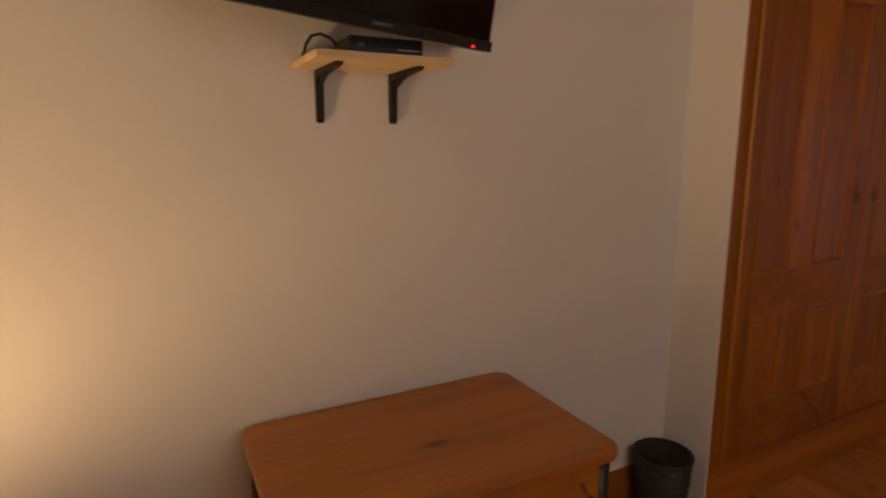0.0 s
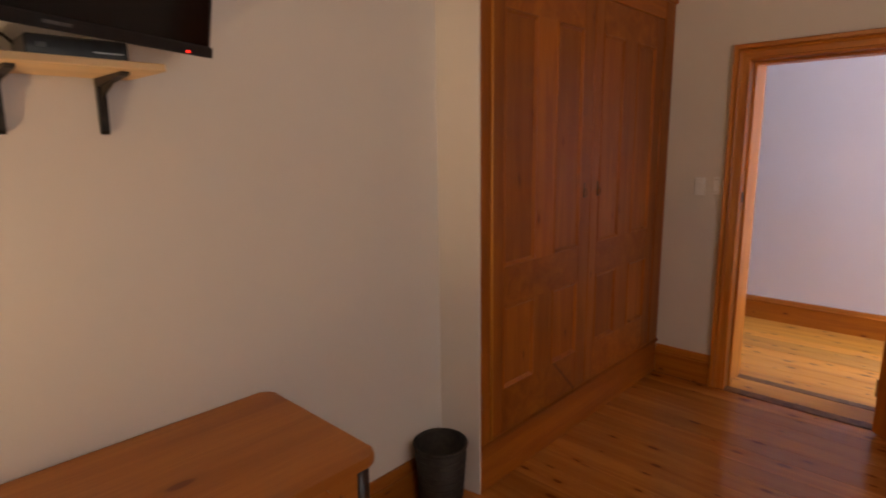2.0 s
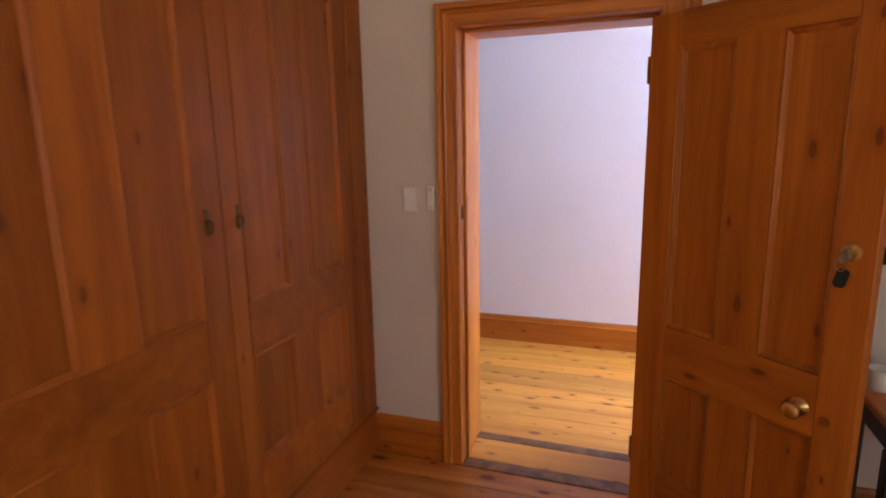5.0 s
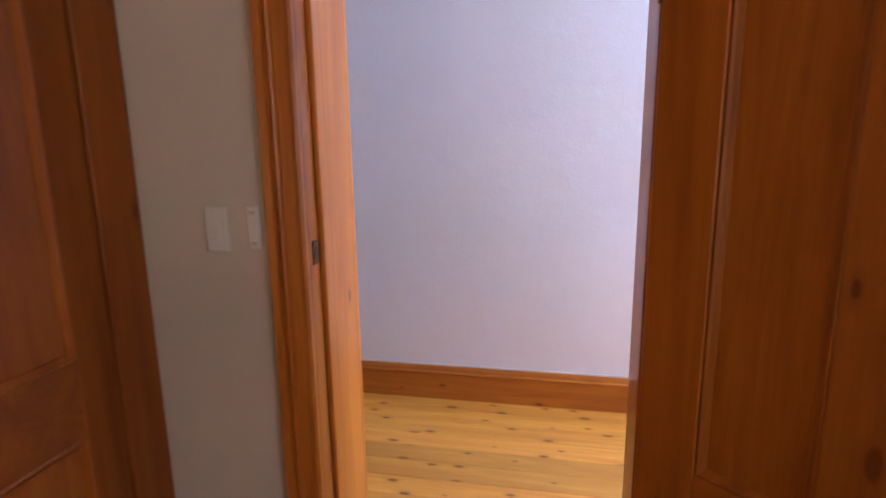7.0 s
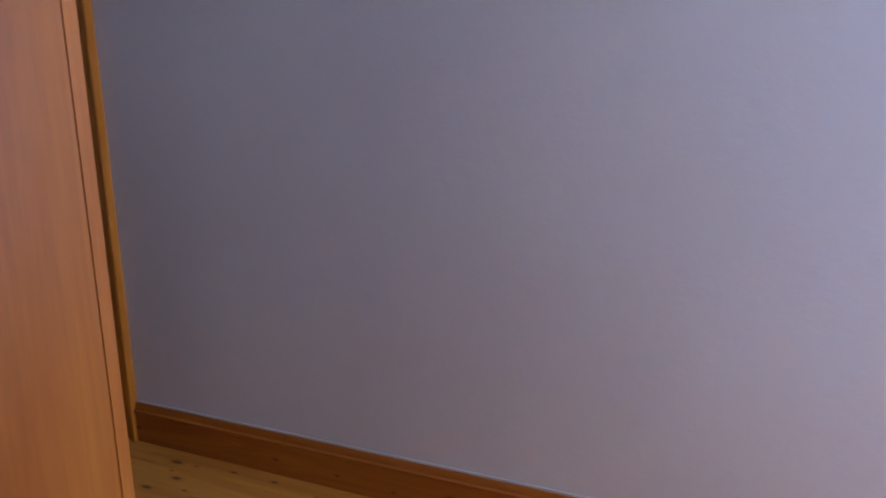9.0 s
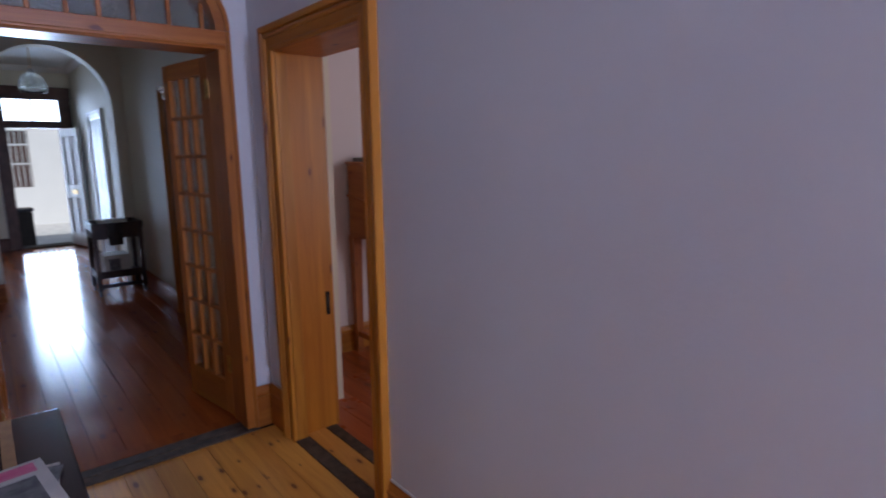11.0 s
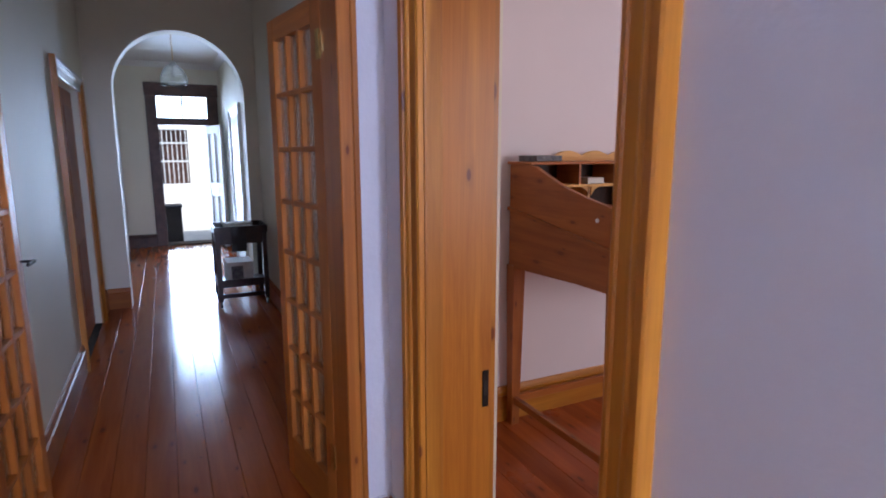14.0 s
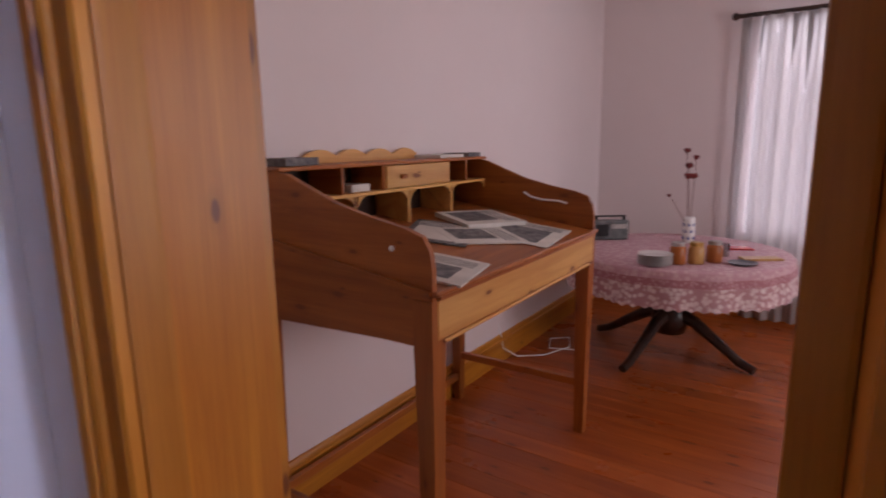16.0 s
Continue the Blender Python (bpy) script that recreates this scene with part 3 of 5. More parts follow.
part("key_ring", tube([(0.732 + 0.014 * math.cos(a), -0.088, 1.190 + 0.018 * math.sin(a)) for a in [i * math.pi / 8 for i in range(17)]], 0.0013, 6), STEEL, leaf, "", True)
part("rim_lock", boxes((0.765, 0.806, 0.0005, 0.03, 1.19, 1.24), bevel=0.004), IRON, leaf, "dark rim lock on the back of the door", True)
for z in (0.2, 1.75):
    part("hinge", boxes((-0.004, 0.001, -0.05, -0.002, z, z + 0.1)), BRASS, leaf, "", True)

# ---- French doors with arched fanlight ----
fan = thing("door_2", (-3.69, 4.74, 0), "honey pine double door frame with an arched fanlight", "door frame", "", "structure")
xf, xb = -3.578, -3.79
part("post", boxes((xb, xf, 4.119, 4.187, 0, 2.055), bevel=0.004), FREN_Z, fan)
part("post", boxes((xb, xf, 5.280, 5.343, 0, 2.055), bevel=0.004), FREN_Z, fan)
for y0, y1 in ((4.119, 4.140), (5.322, 5.343)):
    part("bead", boxes((xf - .001, xf + .012, y0, y1, 0, 2.14), bevel=0.004), FREN_Z, fan)
part("head_rail", boxes((xb, xf, 4.119, 5.343, 2.0552, 2.145), bevel=0.003), FREN_Y, fan)
part("head_bead", boxes((xf - .001, xf + .014, 4.142, 5.320, 2.062, 2.082), bevel=0.006), FREN_Y, fan)
def ellipse(ry, rz, x, seg=40):
    return [(x, 4.731 - ry * math.cos(math.pi * i / seg), 2.1452 + rz * math.sin(math.pi * i / seg)) for i in range(seg + 1)]


def arch_bar(ro, ri, zo, zi, x0, x1):
    seg = 40
    a, c, d, e = ellipse(ro, zo, x0), ellipse(ri, zi, x0), ellipse(ri, zi, x1), ellipse(ro, zo, x1)
    return loft([[a[i], c[i], d[i], e[i]] for i in range(seg + 1)])


part("arch_rail", arch_bar(0.611, 0.545, 0.434, 0.372, xb, xf), FREN_Y, fan)
part("arch_bead", arch_bar(0.611, 0.590, 0.434, 0.414, xf - .001, xf + .012), FREN_Y, fan)
for y in (4.217, 4.371, 4.525, 4.665, 4.790, 4.930, 5.084, 5.238):
    top = 2.1452 + 0.372 * math.sqrt(max(0.02, 1 - ((y - 4.731) / 0.545) ** 2))
    part("glazing_bar", boxes((-3.69, -3.655, y - .010, y + .010, 2.1455, top), bevel=0.003), FREN_Z, fan)
seg = 32
rim = [(4.731 - 0.55 * math.cos(math.pi * i / seg), 2.1455 + 0.376 * math.sin(math.pi * i / seg)) for i in range(seg + 1)]
part("fanlight_pane", loft([[(-3.675, y, z) for y, z in rim], [(-3.670, y, z) for y, z in rim]]), PANE, fan, "obscured wavy glass")
part("threshold_strip", boxes((-3.62, -3.55, 4.119, 5.343, -0.02, 0.006), bevel=0.004), STRIP, fan, "dark scuffed threshold strip")
part("threshold_strip", boxes((-3.70, -3.625, 4.19, 5.28, -0.02, 0.008), bevel=0.004), STRIP, fan, "dark scuffed threshold strip")
part("threshold_board", boxes((-3.79, -3.705, 4.19, 5.28, -0.02, 0.004), bevel=0.002), FLOOR_CORR, fan)


def french_leaf(at, turn, flip, label):
    """A glazed leaf, three panes by eight; local x from the hinge, y through."""
    t = thing("french_door", at, label, "door", "French doors", turn=turn)
    w, h, d = 0.545, 2.035, 0.045
    part("stile", boxes((0, 0.085, -d, 0, 0, h), bevel=0.003), FREN_Z, t, "", True)
    part("stile", boxes((w - 0.07, w, -d, 0, 0, h), bevel=0.003), FREN_Z, t, "", True)
    part("rail", boxes((0.0855, w - 0.0705, -d + .0005, -.0005, 0, 0.20)), FREN_X, t, "", True)
    part("rail", boxes((0.0855, w - 0.0705, -d + .0005, -.0005, h - 0.085, h)), FREN_X, t, "", True)
    gx0, gx1, gz0, gz1 = 0.085, w - 0.07, 0.20, h - 0.085
    cw, rh = (gx1 - gx0) / 3, (gz1 - gz0) / 8
    for i in (1, 2):
        part("glazing_bar", boxes((gx0 + cw * i - .012, gx0 + cw * i + .012, -d + .002, -.002, gz0, gz1), bevel=0.003), FREN_Z, t, "", True)
    for j in range(1, 8):
        part("glazing_bar", boxes((gx0, gx1, -d + .003, -.003, gz0 + rh * j - .010, gz0 + rh * j + .010), bevel=0.003), FREN_X, t, "", True)
    first = None
    for i in range(3):
        for j in range(8):
            if first is None:
                first = part("pane", boxes((.004, cw - .004, -d / 2 - .002, -d / 2 + .002, .004, rh - .004)), PANE, t, "", True)
                first.location = (gx0, 0, gz0)
            else:
                o = new("pane", first.data)
                o.parent, o.location = t, (gx0 + cw * i, 0, gz0 + rh * j)
    for z in (0.27, 1.82):
        part("hinge", boxes((-0.004, 0.03, flip - .003, flip + .003, z, z + 0.10), (-0.008, 0.003, flip - .006, flip + .006, z + .01, z + .09), bevel=0.001), BRASS, t, "worn brass butt hinge", True)
    return t


fl = french_leaf((-3.782, 5.279, 0.012), 189, 0.003, "open honey pine French door glazed with small wavy panes")
fr = french_leaf((-3.782, 4.188, 0.012), 177, -0.048, "open honey pine French door with black lever handle")
part("lever_handle", boxes((0.505, 0.525, -0.045, 0.008, 1.00, 1.15), (0.512, 0.520, -0.09, -0.045, 1.098, 1.108), (0.43, 0.525, -0.095, -0.084, 1.096, 1.11), bevel=0.003), IRON, fr, "black iron lever handle", True)

# ---- dining doorway ----
dd = thing("door_3", (-2.90, 5.56, 0), "honey pine door frame with deep moulded architrave", "door frame", "", "structure")
part("lining", boxes((-3.342, -3.318, 5.444, 5.700, 0, 2.022)), PINE_Z, dd)
part("stop", boxes((-3.3178, -3.280, 5.4432, 5.505, 0, 2.0215), bevel=0.010, seg=2), PINE_Z, dd)
part("lining", boxes((-2.500, -2.480, 5.444, 5.698, 0, 2.022)), PINE_Z, dd)
part("stop", boxes((-2.540, -2.5002, 5.545, 5.640, 0, 2.0215), bevel=0.006, seg=2), PINE_Z, dd)
part("lining_head", boxes((-3.342, -2.480, 5.444, 5.698, 2.022, 2.040)), PINE_X, dd)
for wy, s in ((5.442, -1),):
    part("casing_leg", moulding((-3.283, wy, 0), (-3.283, wy, 2.022), (-1, 0, 0), Y * s, mitre1=0.98 / 0.86, scale=0.86), PINE_Z, dd)
    part("casing_leg", moulding((-2.490, wy, 0), (-2.490, wy, 2.022), (1, 0, 0), Y * s, mitre1=0.98 / 0.88, scale=0.88), PINE_Z, dd)
    part("casing_head", moulding((-3.283, wy, 2.022), (-2.490, wy, 2.022), (0, 0, 1), Y * s, mitre0=0.86 / 0.98, mitre1=0.88 / 0.98, scale=0.98), PINE_X, dd)
part("strike_plate", boxes((-3.3178, -3.315, 5.668, 5.692, 0.66, 0.79), bevel=0.001), IRON, dd, "dark iron strike plate")
# shade of the hole put on as a thin black patch
part("strike_hole", boxes((-3.3152, -3.314, 5.673, 5.687, 0.70, 0.75)), BLACK, dd)
part("threshold_board", boxes((-3.317, -2.501, 5.515, 5.625, -0.02, 0.003)), FLOOR_HALL, dd)
part("threshold_strip", boxes((-3.317, -2.501, 5.430, 5.512, -0.02, 0.005), bevel=0.004), STRIP, dd, "dark scuffed threshold strip")
part("threshold_strip", boxes((-3.317, -2.501, 5.628, 5.695, -0.02, 0.005), bevel=0.004), STRIP, dd, "dark scuffed threshold strip")
for x, d, k in ((-3.318, -1, 0.86), (-2.500, 1, 0.86)):
    part("casing_leg", moulding((x, 5.70, 0), (x, 5.70, 2.022), (d, 0, 0), Y, mitre1=1, scale=k), PINE_Z, dd)
part("casing_head", moulding((-3.318, 5.70, 2.022), (-2.500, 5.70, 2.022), (0, 0, 1), Y, mitre0=1, mitre1=1, scale=0.86), PINE_X, dd)

# ---- corridor doors ----
cd = thing("door_4", (-6.92, 4.1, 0), "closed dark pine panel door in a moulded frame", "door", "", "structure")
part("casing_leg", moulding((-6.335, 4.16, 0), (-6.335, 4.16, 2.02), (1, 0, 0), Y, mitre1=1), PINE_Z, cd)
part("casing_leg", moulding((-7.50, 4.16, 0), (-7.50, 4.16, 2.02), (-1, 0, 0), Y, mitre1=1), PINE_Z, cd)
part("casing_head", moulding((-7.50, 4.16, 2.02), (-6.335, 4.16, 2.02), (0, 0, 1), Y, mitre0=1, mitre1=1), PAINTED, cd, "white painted head moulding")
part("leaf", boxes((-7.49, -6.345, 4.07, 4.11, 0.01, 2.01), bevel=0.003), WARD_Z, cd)
for x0, x1 in ((-7.38, -6.98), (-6.86, -6.46)):
    for z0, z1 in ((0.2, 0.8), (1.0, 1.88)):
        part("panel", boxes((x0, x1, 4.105, 4.116, z0, z1), bevel=0.005), WARD_Z, cd)
for name, y, s, x0, x1 in (("door_5", 4.16, 1, -9.75, -8.85), ("door_6", 4.16, 1, -11.5, -10.6), ("door_7", 5.68, -1, -10.4, -9.5), ("door_8", 5.68, -1, -6.25, -5.45)):
    t = thing(name, ((x0 + x1) / 2, y, 0), "closed dark door in a painted frame off the corridor" if x0 < -8 else "closed brown door in a moulded frame off the corridor", "door", "doors off the corridor", "structure")
    mz = PAINTED if x0 < -8 else PINE_Z
    part("casing_leg", moulding((x0, y, 0), (x0, y, 2.02), (-1, 0, 0), Y * s, mitre1=1), mz, t)
    part("casing_leg", moulding((x1, y, 0), (x1, y, 2.02), (1, 0, 0), Y * s, mitre1=1), mz, t)
    part("casing_head", moulding((x0, y, 2.02), (x1, y, 2.02), (0, 0, 1), Y * s, mitre0=1, mitre1=1), mz, t)
    part("leaf", boxes((x0 + .002, x1 - .002, min(y + s * .002, y + s * .012), max(y + s * .002, y + s * .012), 0.01, 2.018)), FRONT_WOOD, t)
    for xa, xb2 in ((x0 + .1, (x0 + x1) / 2 - .05), ((x0 + x1) / 2 + .05, x1 - .1)):
        for z0, z1 in ((0.2, 0.8), (1.0, 1.88)):
            part("panel", boxes((xa, xb2, min(y + s * .010, y + s * .017), max(y + s * .010, y + s * .017), z0, z1), bevel=0.003), FRONT_WOOD, t)

front = thing("door_9", (-12.15, 5.10, 0), "dark wooden front door frame with a two-pane transom light", "door frame", "", "structure")
part("post", boxes((-12.25, -12.02, 4.575, 4.735, 0, 2.42), bevel=0.006), FRONT_WOOD, front)
part("post", boxes((-12.25, -12.02, 5.475, 5.645, 0, 2.42), bevel=0.006), FRONT_WOOD, front)
part("head", boxes((-12.25, -12.01, 4.565, 5.655, 2.42, 2.62), bevel=0.006), FRONT_WOOD, front)
part("transom_bar", boxes((-12.24, -12.03, 4.735, 5.475, 1.965, 2.08), bevel=0.005), FRONT_WOOD, front)
part("mullion", boxes((-12.18, -12.10, 5.09, 5.12, 2.08, 2.42)), FRONT_WOOD, front)
for y0, y1 in ((4.735, 5.09), (5.12, 5.475)):
    o = part("transom_pane", boxes((-12.15, -12.145, y0, y1, 2.08, 2.42)), CLEAR, front)
    o.visible_shadow = False
part("threshold", boxes((-12.3, -12.0, 4.735, 5.475, -0.02, 0.02), bevel=0.005), STRIP, front)
fleaf = thing("front_door_leaf", (-12.00, 5.470, 0.03), "open pale grey painted panel front door", "door", turn=13)
panel_leaf(fleaf, 0.72, 1.92, 0.045, [(0.1, 0.33, 0.2, 0.8), (0.41, 0.62, 0.2, 0.8), (0.1, 0.33, 1.0, 1.8), (0.41, 0.62, 1.0, 1.8)], (PAINTED, PAINTED))
part("letter_plate", boxes((0.3, 0.5, -0.052, -0.046, 0.86, 0.93), bevel=0.002), BRASS, fleaf, "", True)

# ---- outside the front door ----
yard = thing("yard_wall", (-17.6, 5.0, -0.16), "sunlit white rendered wall across the yard", "wall", "", "structure")
part("render", boxes((-17.8, -17.4, -6, 4.62, -0.16, 3.4), (-17.8, -17.4, 5.35, 16, -0.16, 3.4), (-17.8, -17.4, 4.62, 5.35, -0.16, 0.75), (-17.8, -17.4, 4.62, 5.35, 2.1, 3.4)), RENDER_WALL, yard)
part("window_back", boxes((-17.75, -17.7, 4.62, 5.35, 0.75, 2.1)), FRONT_WOOD, yard)
for i in range(7):
    part("window_bar", boxes((-17.42, -17.405, 4.66 + i * .105, 4.68 + i * .105, 0.75, 2.1)), PAINTED, yard)
part("window_rail", boxes((-17.43, -17.41, 4.62, 5.35, 1.3, 1.34), (-17.43, -17.41, 4.62, 5.35, 1.75, 1.79)), PAINTED, yard)
planter = thing("yard_bin", (-13.4, 4.86, -0.16), "dark square bin standing outside the front door", "bin")
part("body", boxes((-13.6, -13.2, 4.72, 5.0, -0.16, 0.52), bevel=0.015), IRON, planter)
part("lid", boxes((-13.62, -13.18, 4.70, 5.02, 0.52, 0.57), bevel=0.012), BLACK, planter)

# ---- skirting ----
X = Vector((1, 0, 0))
skirting("baseboard_hall_north", (-2.383, 5.442, 0), (3.6, 5.442, 0), -Y, LEAF_X)
skirting("baseboard_hall_corner", (-3.592, 5.442, 0), (-3.386, 5.442, 0), -Y, LEAF_X)
skirting("baseboard_hall_strip", (-3.592, 5.343, 0), (-3.592, 5.422, 0), X, LEAF_Y)
skirting("baseboard_hall_strip", (-3.592, 3.985, 0), (-3.592, 4.119, 0), X, LEAF_Y)
skirting("baseboard_hall_south", (-3.57, 3.985, 0), (-0.797, 3.985, 0), Y, LEAF_X)
skirting("baseboard_hall_south", (0.246, 3.985, 0), (3.6, 3.985, 0), Y, LEAF_X)
skirting("baseboard_bedroom_door", (-1.155, 3.678, 0), (-0.798, 3.678, 0), -Y, LEAF_X)
skirting("baseboard_bedroom_door", (0.246, 3.678, 0), (2.4, 3.678, 0), -Y, LEAF_X)
skirting("baseboard_tv", (-1.365, -2.3, 0), (-1.365, 1.722, 0), X, LEAF_Y)
skirting("baseboard_bedroom_right", (2.4, -2.3, 0), (2.4, 3.65, 0), -X, LEAF_Y)
skirting("baseboard_dining_left", (-4.325, 5.9, 0), (-4.325, 10.45, 0), X, PINE_Y)
skirting("baseboard_dining_far", (-4.30, 10.45, 0), (0.4, 10.45, 0), -Y, PINE_X)
DARKSK = WARD_Y
skirting("baseboard_corridor", (-6.215, 4.16, 0), (-3.79, 4.16, 0), Y, DARKSK, "dark stained baseboard along the corridor")
skirting("baseboard_corridor", (-8.0, 4.16, 0), (-7.62, 4.16, 0), Y, DARKSK, "dark stained baseboard along the corridor")
skirting("baseboard_corridor", (-8.0, 5.68, 0), (-6.37, 5.68, 0), -Y, DARKSK, "dark stained baseboard along the corridor")
skirting("baseboard_corridor", (-5.33, 5.68, 0), (-3.79, 5.68, 0), -Y, DARKSK, "dark stained baseboard along the corridor")
skirting("baseboard_arch", (-8.0, 4.18, 0), (-8.0, 4.378, 0), X, DARKSK, "dark stained baseboard at the arch")
skirting("baseboard_arch", (-8.0, 5.555, 0), (-8.0, 5.66, 0), X, DARKSK, "dark stained baseboard at the arch")
skirting("baseboard_front", (-12.05, 4.16, 0), (-12.05, 4.575, 0), X, FRONT_WOOD, "dark baseboard beside the front door")
for o in scene.objects:
    if o.name.split(".")[0] == "pane":
        o.visible_shadow = False


# ---- bedroom things ----
ward = thing("wardrobe", (-1.5, 2.72, 0), "tall built-in amber pine wardrobe with panelled double doors", "wardrobe")
part("body", boxes((-1.80, -1.196, 1.767, 3.676, 0.02, 2.60)), WARD_Z, ward)
part("plinth", boxes((-1.196, -1.161, 1.767, 3.676, 0, 0.235), bevel=0.004), WARD_Y, ward)
part("plinth_bead", moulding((-1.161, 1.767, 0.221), (-1.161, 3.676, 0.221), (0, 0, 1), (1, 0, 0), CAP), WARD_Y, ward)
part("frame_stile", boxes((-1.196, -1.159, 1.767, 1.840, 0.2355, 2.42), bevel=0.004), WARD_Z, ward)
part("frame_stile", boxes((-1.196, -1.159, 3.540, 3.676, 0.2355, 2.42), bevel=0.004), WARD_Z, ward)
part("edge_bead", boxes((-1.162, -1.148, 1.826, 1.842, 0.24, 2.32), bevel=0.005), PINE_Z, ward)
part("head", boxes((-1.196, -1.16, 1.8405, 3.5395, 2.312, 2.42), bevel=0.004), WARD_Y, ward)
part("cornice", moulding((-1.162, 1.767, 2.4205), (-1.162, 3.676, 2.4205), (0, 0, 1), (1, 0, 0), ((0, -0.04), (0, 0.015), (0.05, 0.02), (0.09, 0.045), (0.13, 0.07), (0.19, 0.075), (0.195, -0.04))), WARD_Y, ward)
for y0, hx in ((1.845, 0.775), (2.693, 0.068)):
    d = thing("wardrobe_door", (-1.195, y0, 0.24), turn=90)
    d.parent = ward
    d.matrix_parent_inverse = PLACED[ward].inverted()
    panel_leaf(d, 0.843, 2.068, 0.03, [(0.085, 0.330, 0.215, 0.615), (0.490, 0.735, 0.215, 0.615), (0.085, 0.330, 0.800, 1.900), (0.490, 0.735, 0.800, 1.900)], (WARD_Y, WARD_Z))
    part("handle", boxes((hx - .008, hx + .008, -0.033, -0.030, 1.060, 1.140), bevel=0.001), AGED, d, "aged brass back plate", True)
    part("ring_pull", tube([(hx + 0.016 * math.cos(a), -0.040, 1.085 + 0.022 * math.sin(a)) for a in [i * math.pi / 9 for i in range(19)]], 0.003, 6), AGED, d, "aged brass drop ring", True)

tb = thing("side_table", (-1.06, 0.42, 0), "plain pine side table with rounded corners and dark legs", "table")
part("top", slab(rounded(-1.358, -0.772, -0.035, 0.862, 0.035), 0.738, 0.770, 0.008), TABLE_Y, tb, "honey-coloured worn top")
part("apron", boxes((-0.832, -0.810, 0.05, 0.79, 0.62, 0.738), bevel=0.003), TABLE_Y, tb)
part("apron", boxes((-1.335, -1.315, 0.05, 0.79, 0.64, 0.738)), TABLE_Y, tb)
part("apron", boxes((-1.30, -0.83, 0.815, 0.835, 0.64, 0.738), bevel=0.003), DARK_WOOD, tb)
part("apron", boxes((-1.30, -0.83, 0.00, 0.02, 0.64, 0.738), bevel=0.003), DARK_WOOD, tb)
for x in (-1.32, -0.825):
    for y in (0.01, 0.825):
        smooth(part("leg", lathe([(0.028, 0), (0.024, 0.05), (0.020, 0.10), (0.027, 0.30), (0.022, 0.50), (0.031, 0.56), (0.031, 0.738)], (x, y, 0), 16), DARK_WOOD, tb, "dark turned leg"))
for y, s in ((0.795, -1), (0.04, 1)):
    pts = [(0, 0), (0.10, 0), (0.085, -0.03), (0.05, -0.05), (0.03, -0.09), (0, -0.11)]
    part("bracket", loft([[(-0.809 + k, y + s * a, 0.737 + b) for a, b in pts] for k in (0, 0.02)]), TABLE_Y, tb, "carved corner bracket")

bin_ = thing("waste_bin", (-1.262, 1.592, 0), "small dark woven waste bin on the floor", "bin")
smooth(part("shell", lathe([(0.090, 0.0), (0.093, 0.006), (0.116, 0.300), (0.112, 0.300), (0.089, 0.012), (0.001, 0.012)], (-1.248, 1.592, 0), 32, False), WIRE, bin_))
part("base", lathe([(0.086, 0.0), (0.086, 0.010)], (-1.248, 1.592, 0), 32), WIRE, bin_)
for k in range(9):
    r, z = 0.0945 + 0.0025 * k, 0.027 + 0.0325 * k
    part("weave_hoop", tube([(-1.248 + r * math.cos(a), 1.592 + r * math.sin(a), z) for a in [i * math.pi / 16 for i in range(33)]], 0.0035, 6), WIRE, bin_)
part("rim", tube([(-1.248 + 0.115 * math.cos(a), 1.592 + 0.115 * math.sin(a), 0.302) for a in [i * math.pi / 18 for i in range(37)]], 0.006, 8), WIRE, bin_)

sh = thing("wall_shelf", (-1.365, 0.345, 1.772), "raw pale pine wall shelf on two black iron brackets", "shelf")
part("board", boxes((-1.363, -1.112, 0.165, 0.532, 1.770, 1.788), bevel=0.002), SHELF_Y, sh)
for y in (0.236, 0.456):
    pts = [(-1.364, 1.633), (-1.356, 1.628), (-1.350, 1.638), (-1.341, 1.748), (-1.17, 1.761), (-1.16, 1.765), (-1.16, 1.77), (-1.364, 1.77)]
    part("bracket", loft([[(x, y + s, z) for x, z in pts] for s in (-0.010, 0.010)]), IRON, sh, "black pressed iron bracket")
    part("bracket_rib", loft([[(x, y + s, z) for x, z in [(-1.362, 1.648), (-1.345, 1.688), (-1.325, 1.728), (-1.23, 1.761), (-1.33, 1.763), (-1.36, 1.758)]] for s in (-0.003, 0.003)]), IRON, sh)
dec = thing("decoder_box", (-1.24, 0.378, 1.788), "flat black satellite decoder box on the shelf", "decoder")
part("case", boxes((-1.33, -1.19, 0.273, 0.478, 1.792, 1.84), bevel=0.004), BLACK, dec)
part("front_strip", boxes((-1.1905, -1.188, 0.403, 0.468, 1.809, 1.812)), STEEL, dec, "thin pale front strip")
part("button", boxes((-1.1905, -1.188, 0.293, 0.313, 1.813, 1.823)), INK, dec)
for y in (0.293, 0.458):
    part("foot", lathe([(0.008, 0), (0.008, 0.004)], (-1.21, y, 1.788), 10), BLACK, dec)
    part("foot", lathe([(0.008, 0), (0.008, 0.004)], (-1.31, y, 1.788), 10), BLACK, dec)
lead = [(-1.30, 0.283, 1.82), (-1.30, 0.258, 1.846), (-1.29, 0.228, 1.854), (-1.27, 0.198, 1.843), (-1.25, 0.178, 1.818), (-1.24, 0.17, 1.797), (-1.27, 0.173, 1.793)]
tagged(part("cable", tube(lead, 0.004, 6), BLACK), "black cable looped behind the decoder box", "cable")
tv = thing("television", (-1.036, 0.300, 1.824), "black flat-screen television angled out on a wall arm", "television", turn=107)
tv.matrix_world = PLACED[tv] @ pose(0, 0, 0, 10, 1.2, 0)
part("case", boxes((-0.380, 0.380, 0.004, 0.045, 0, 0.46), bevel=0.006), BLACK, tv, "", True)
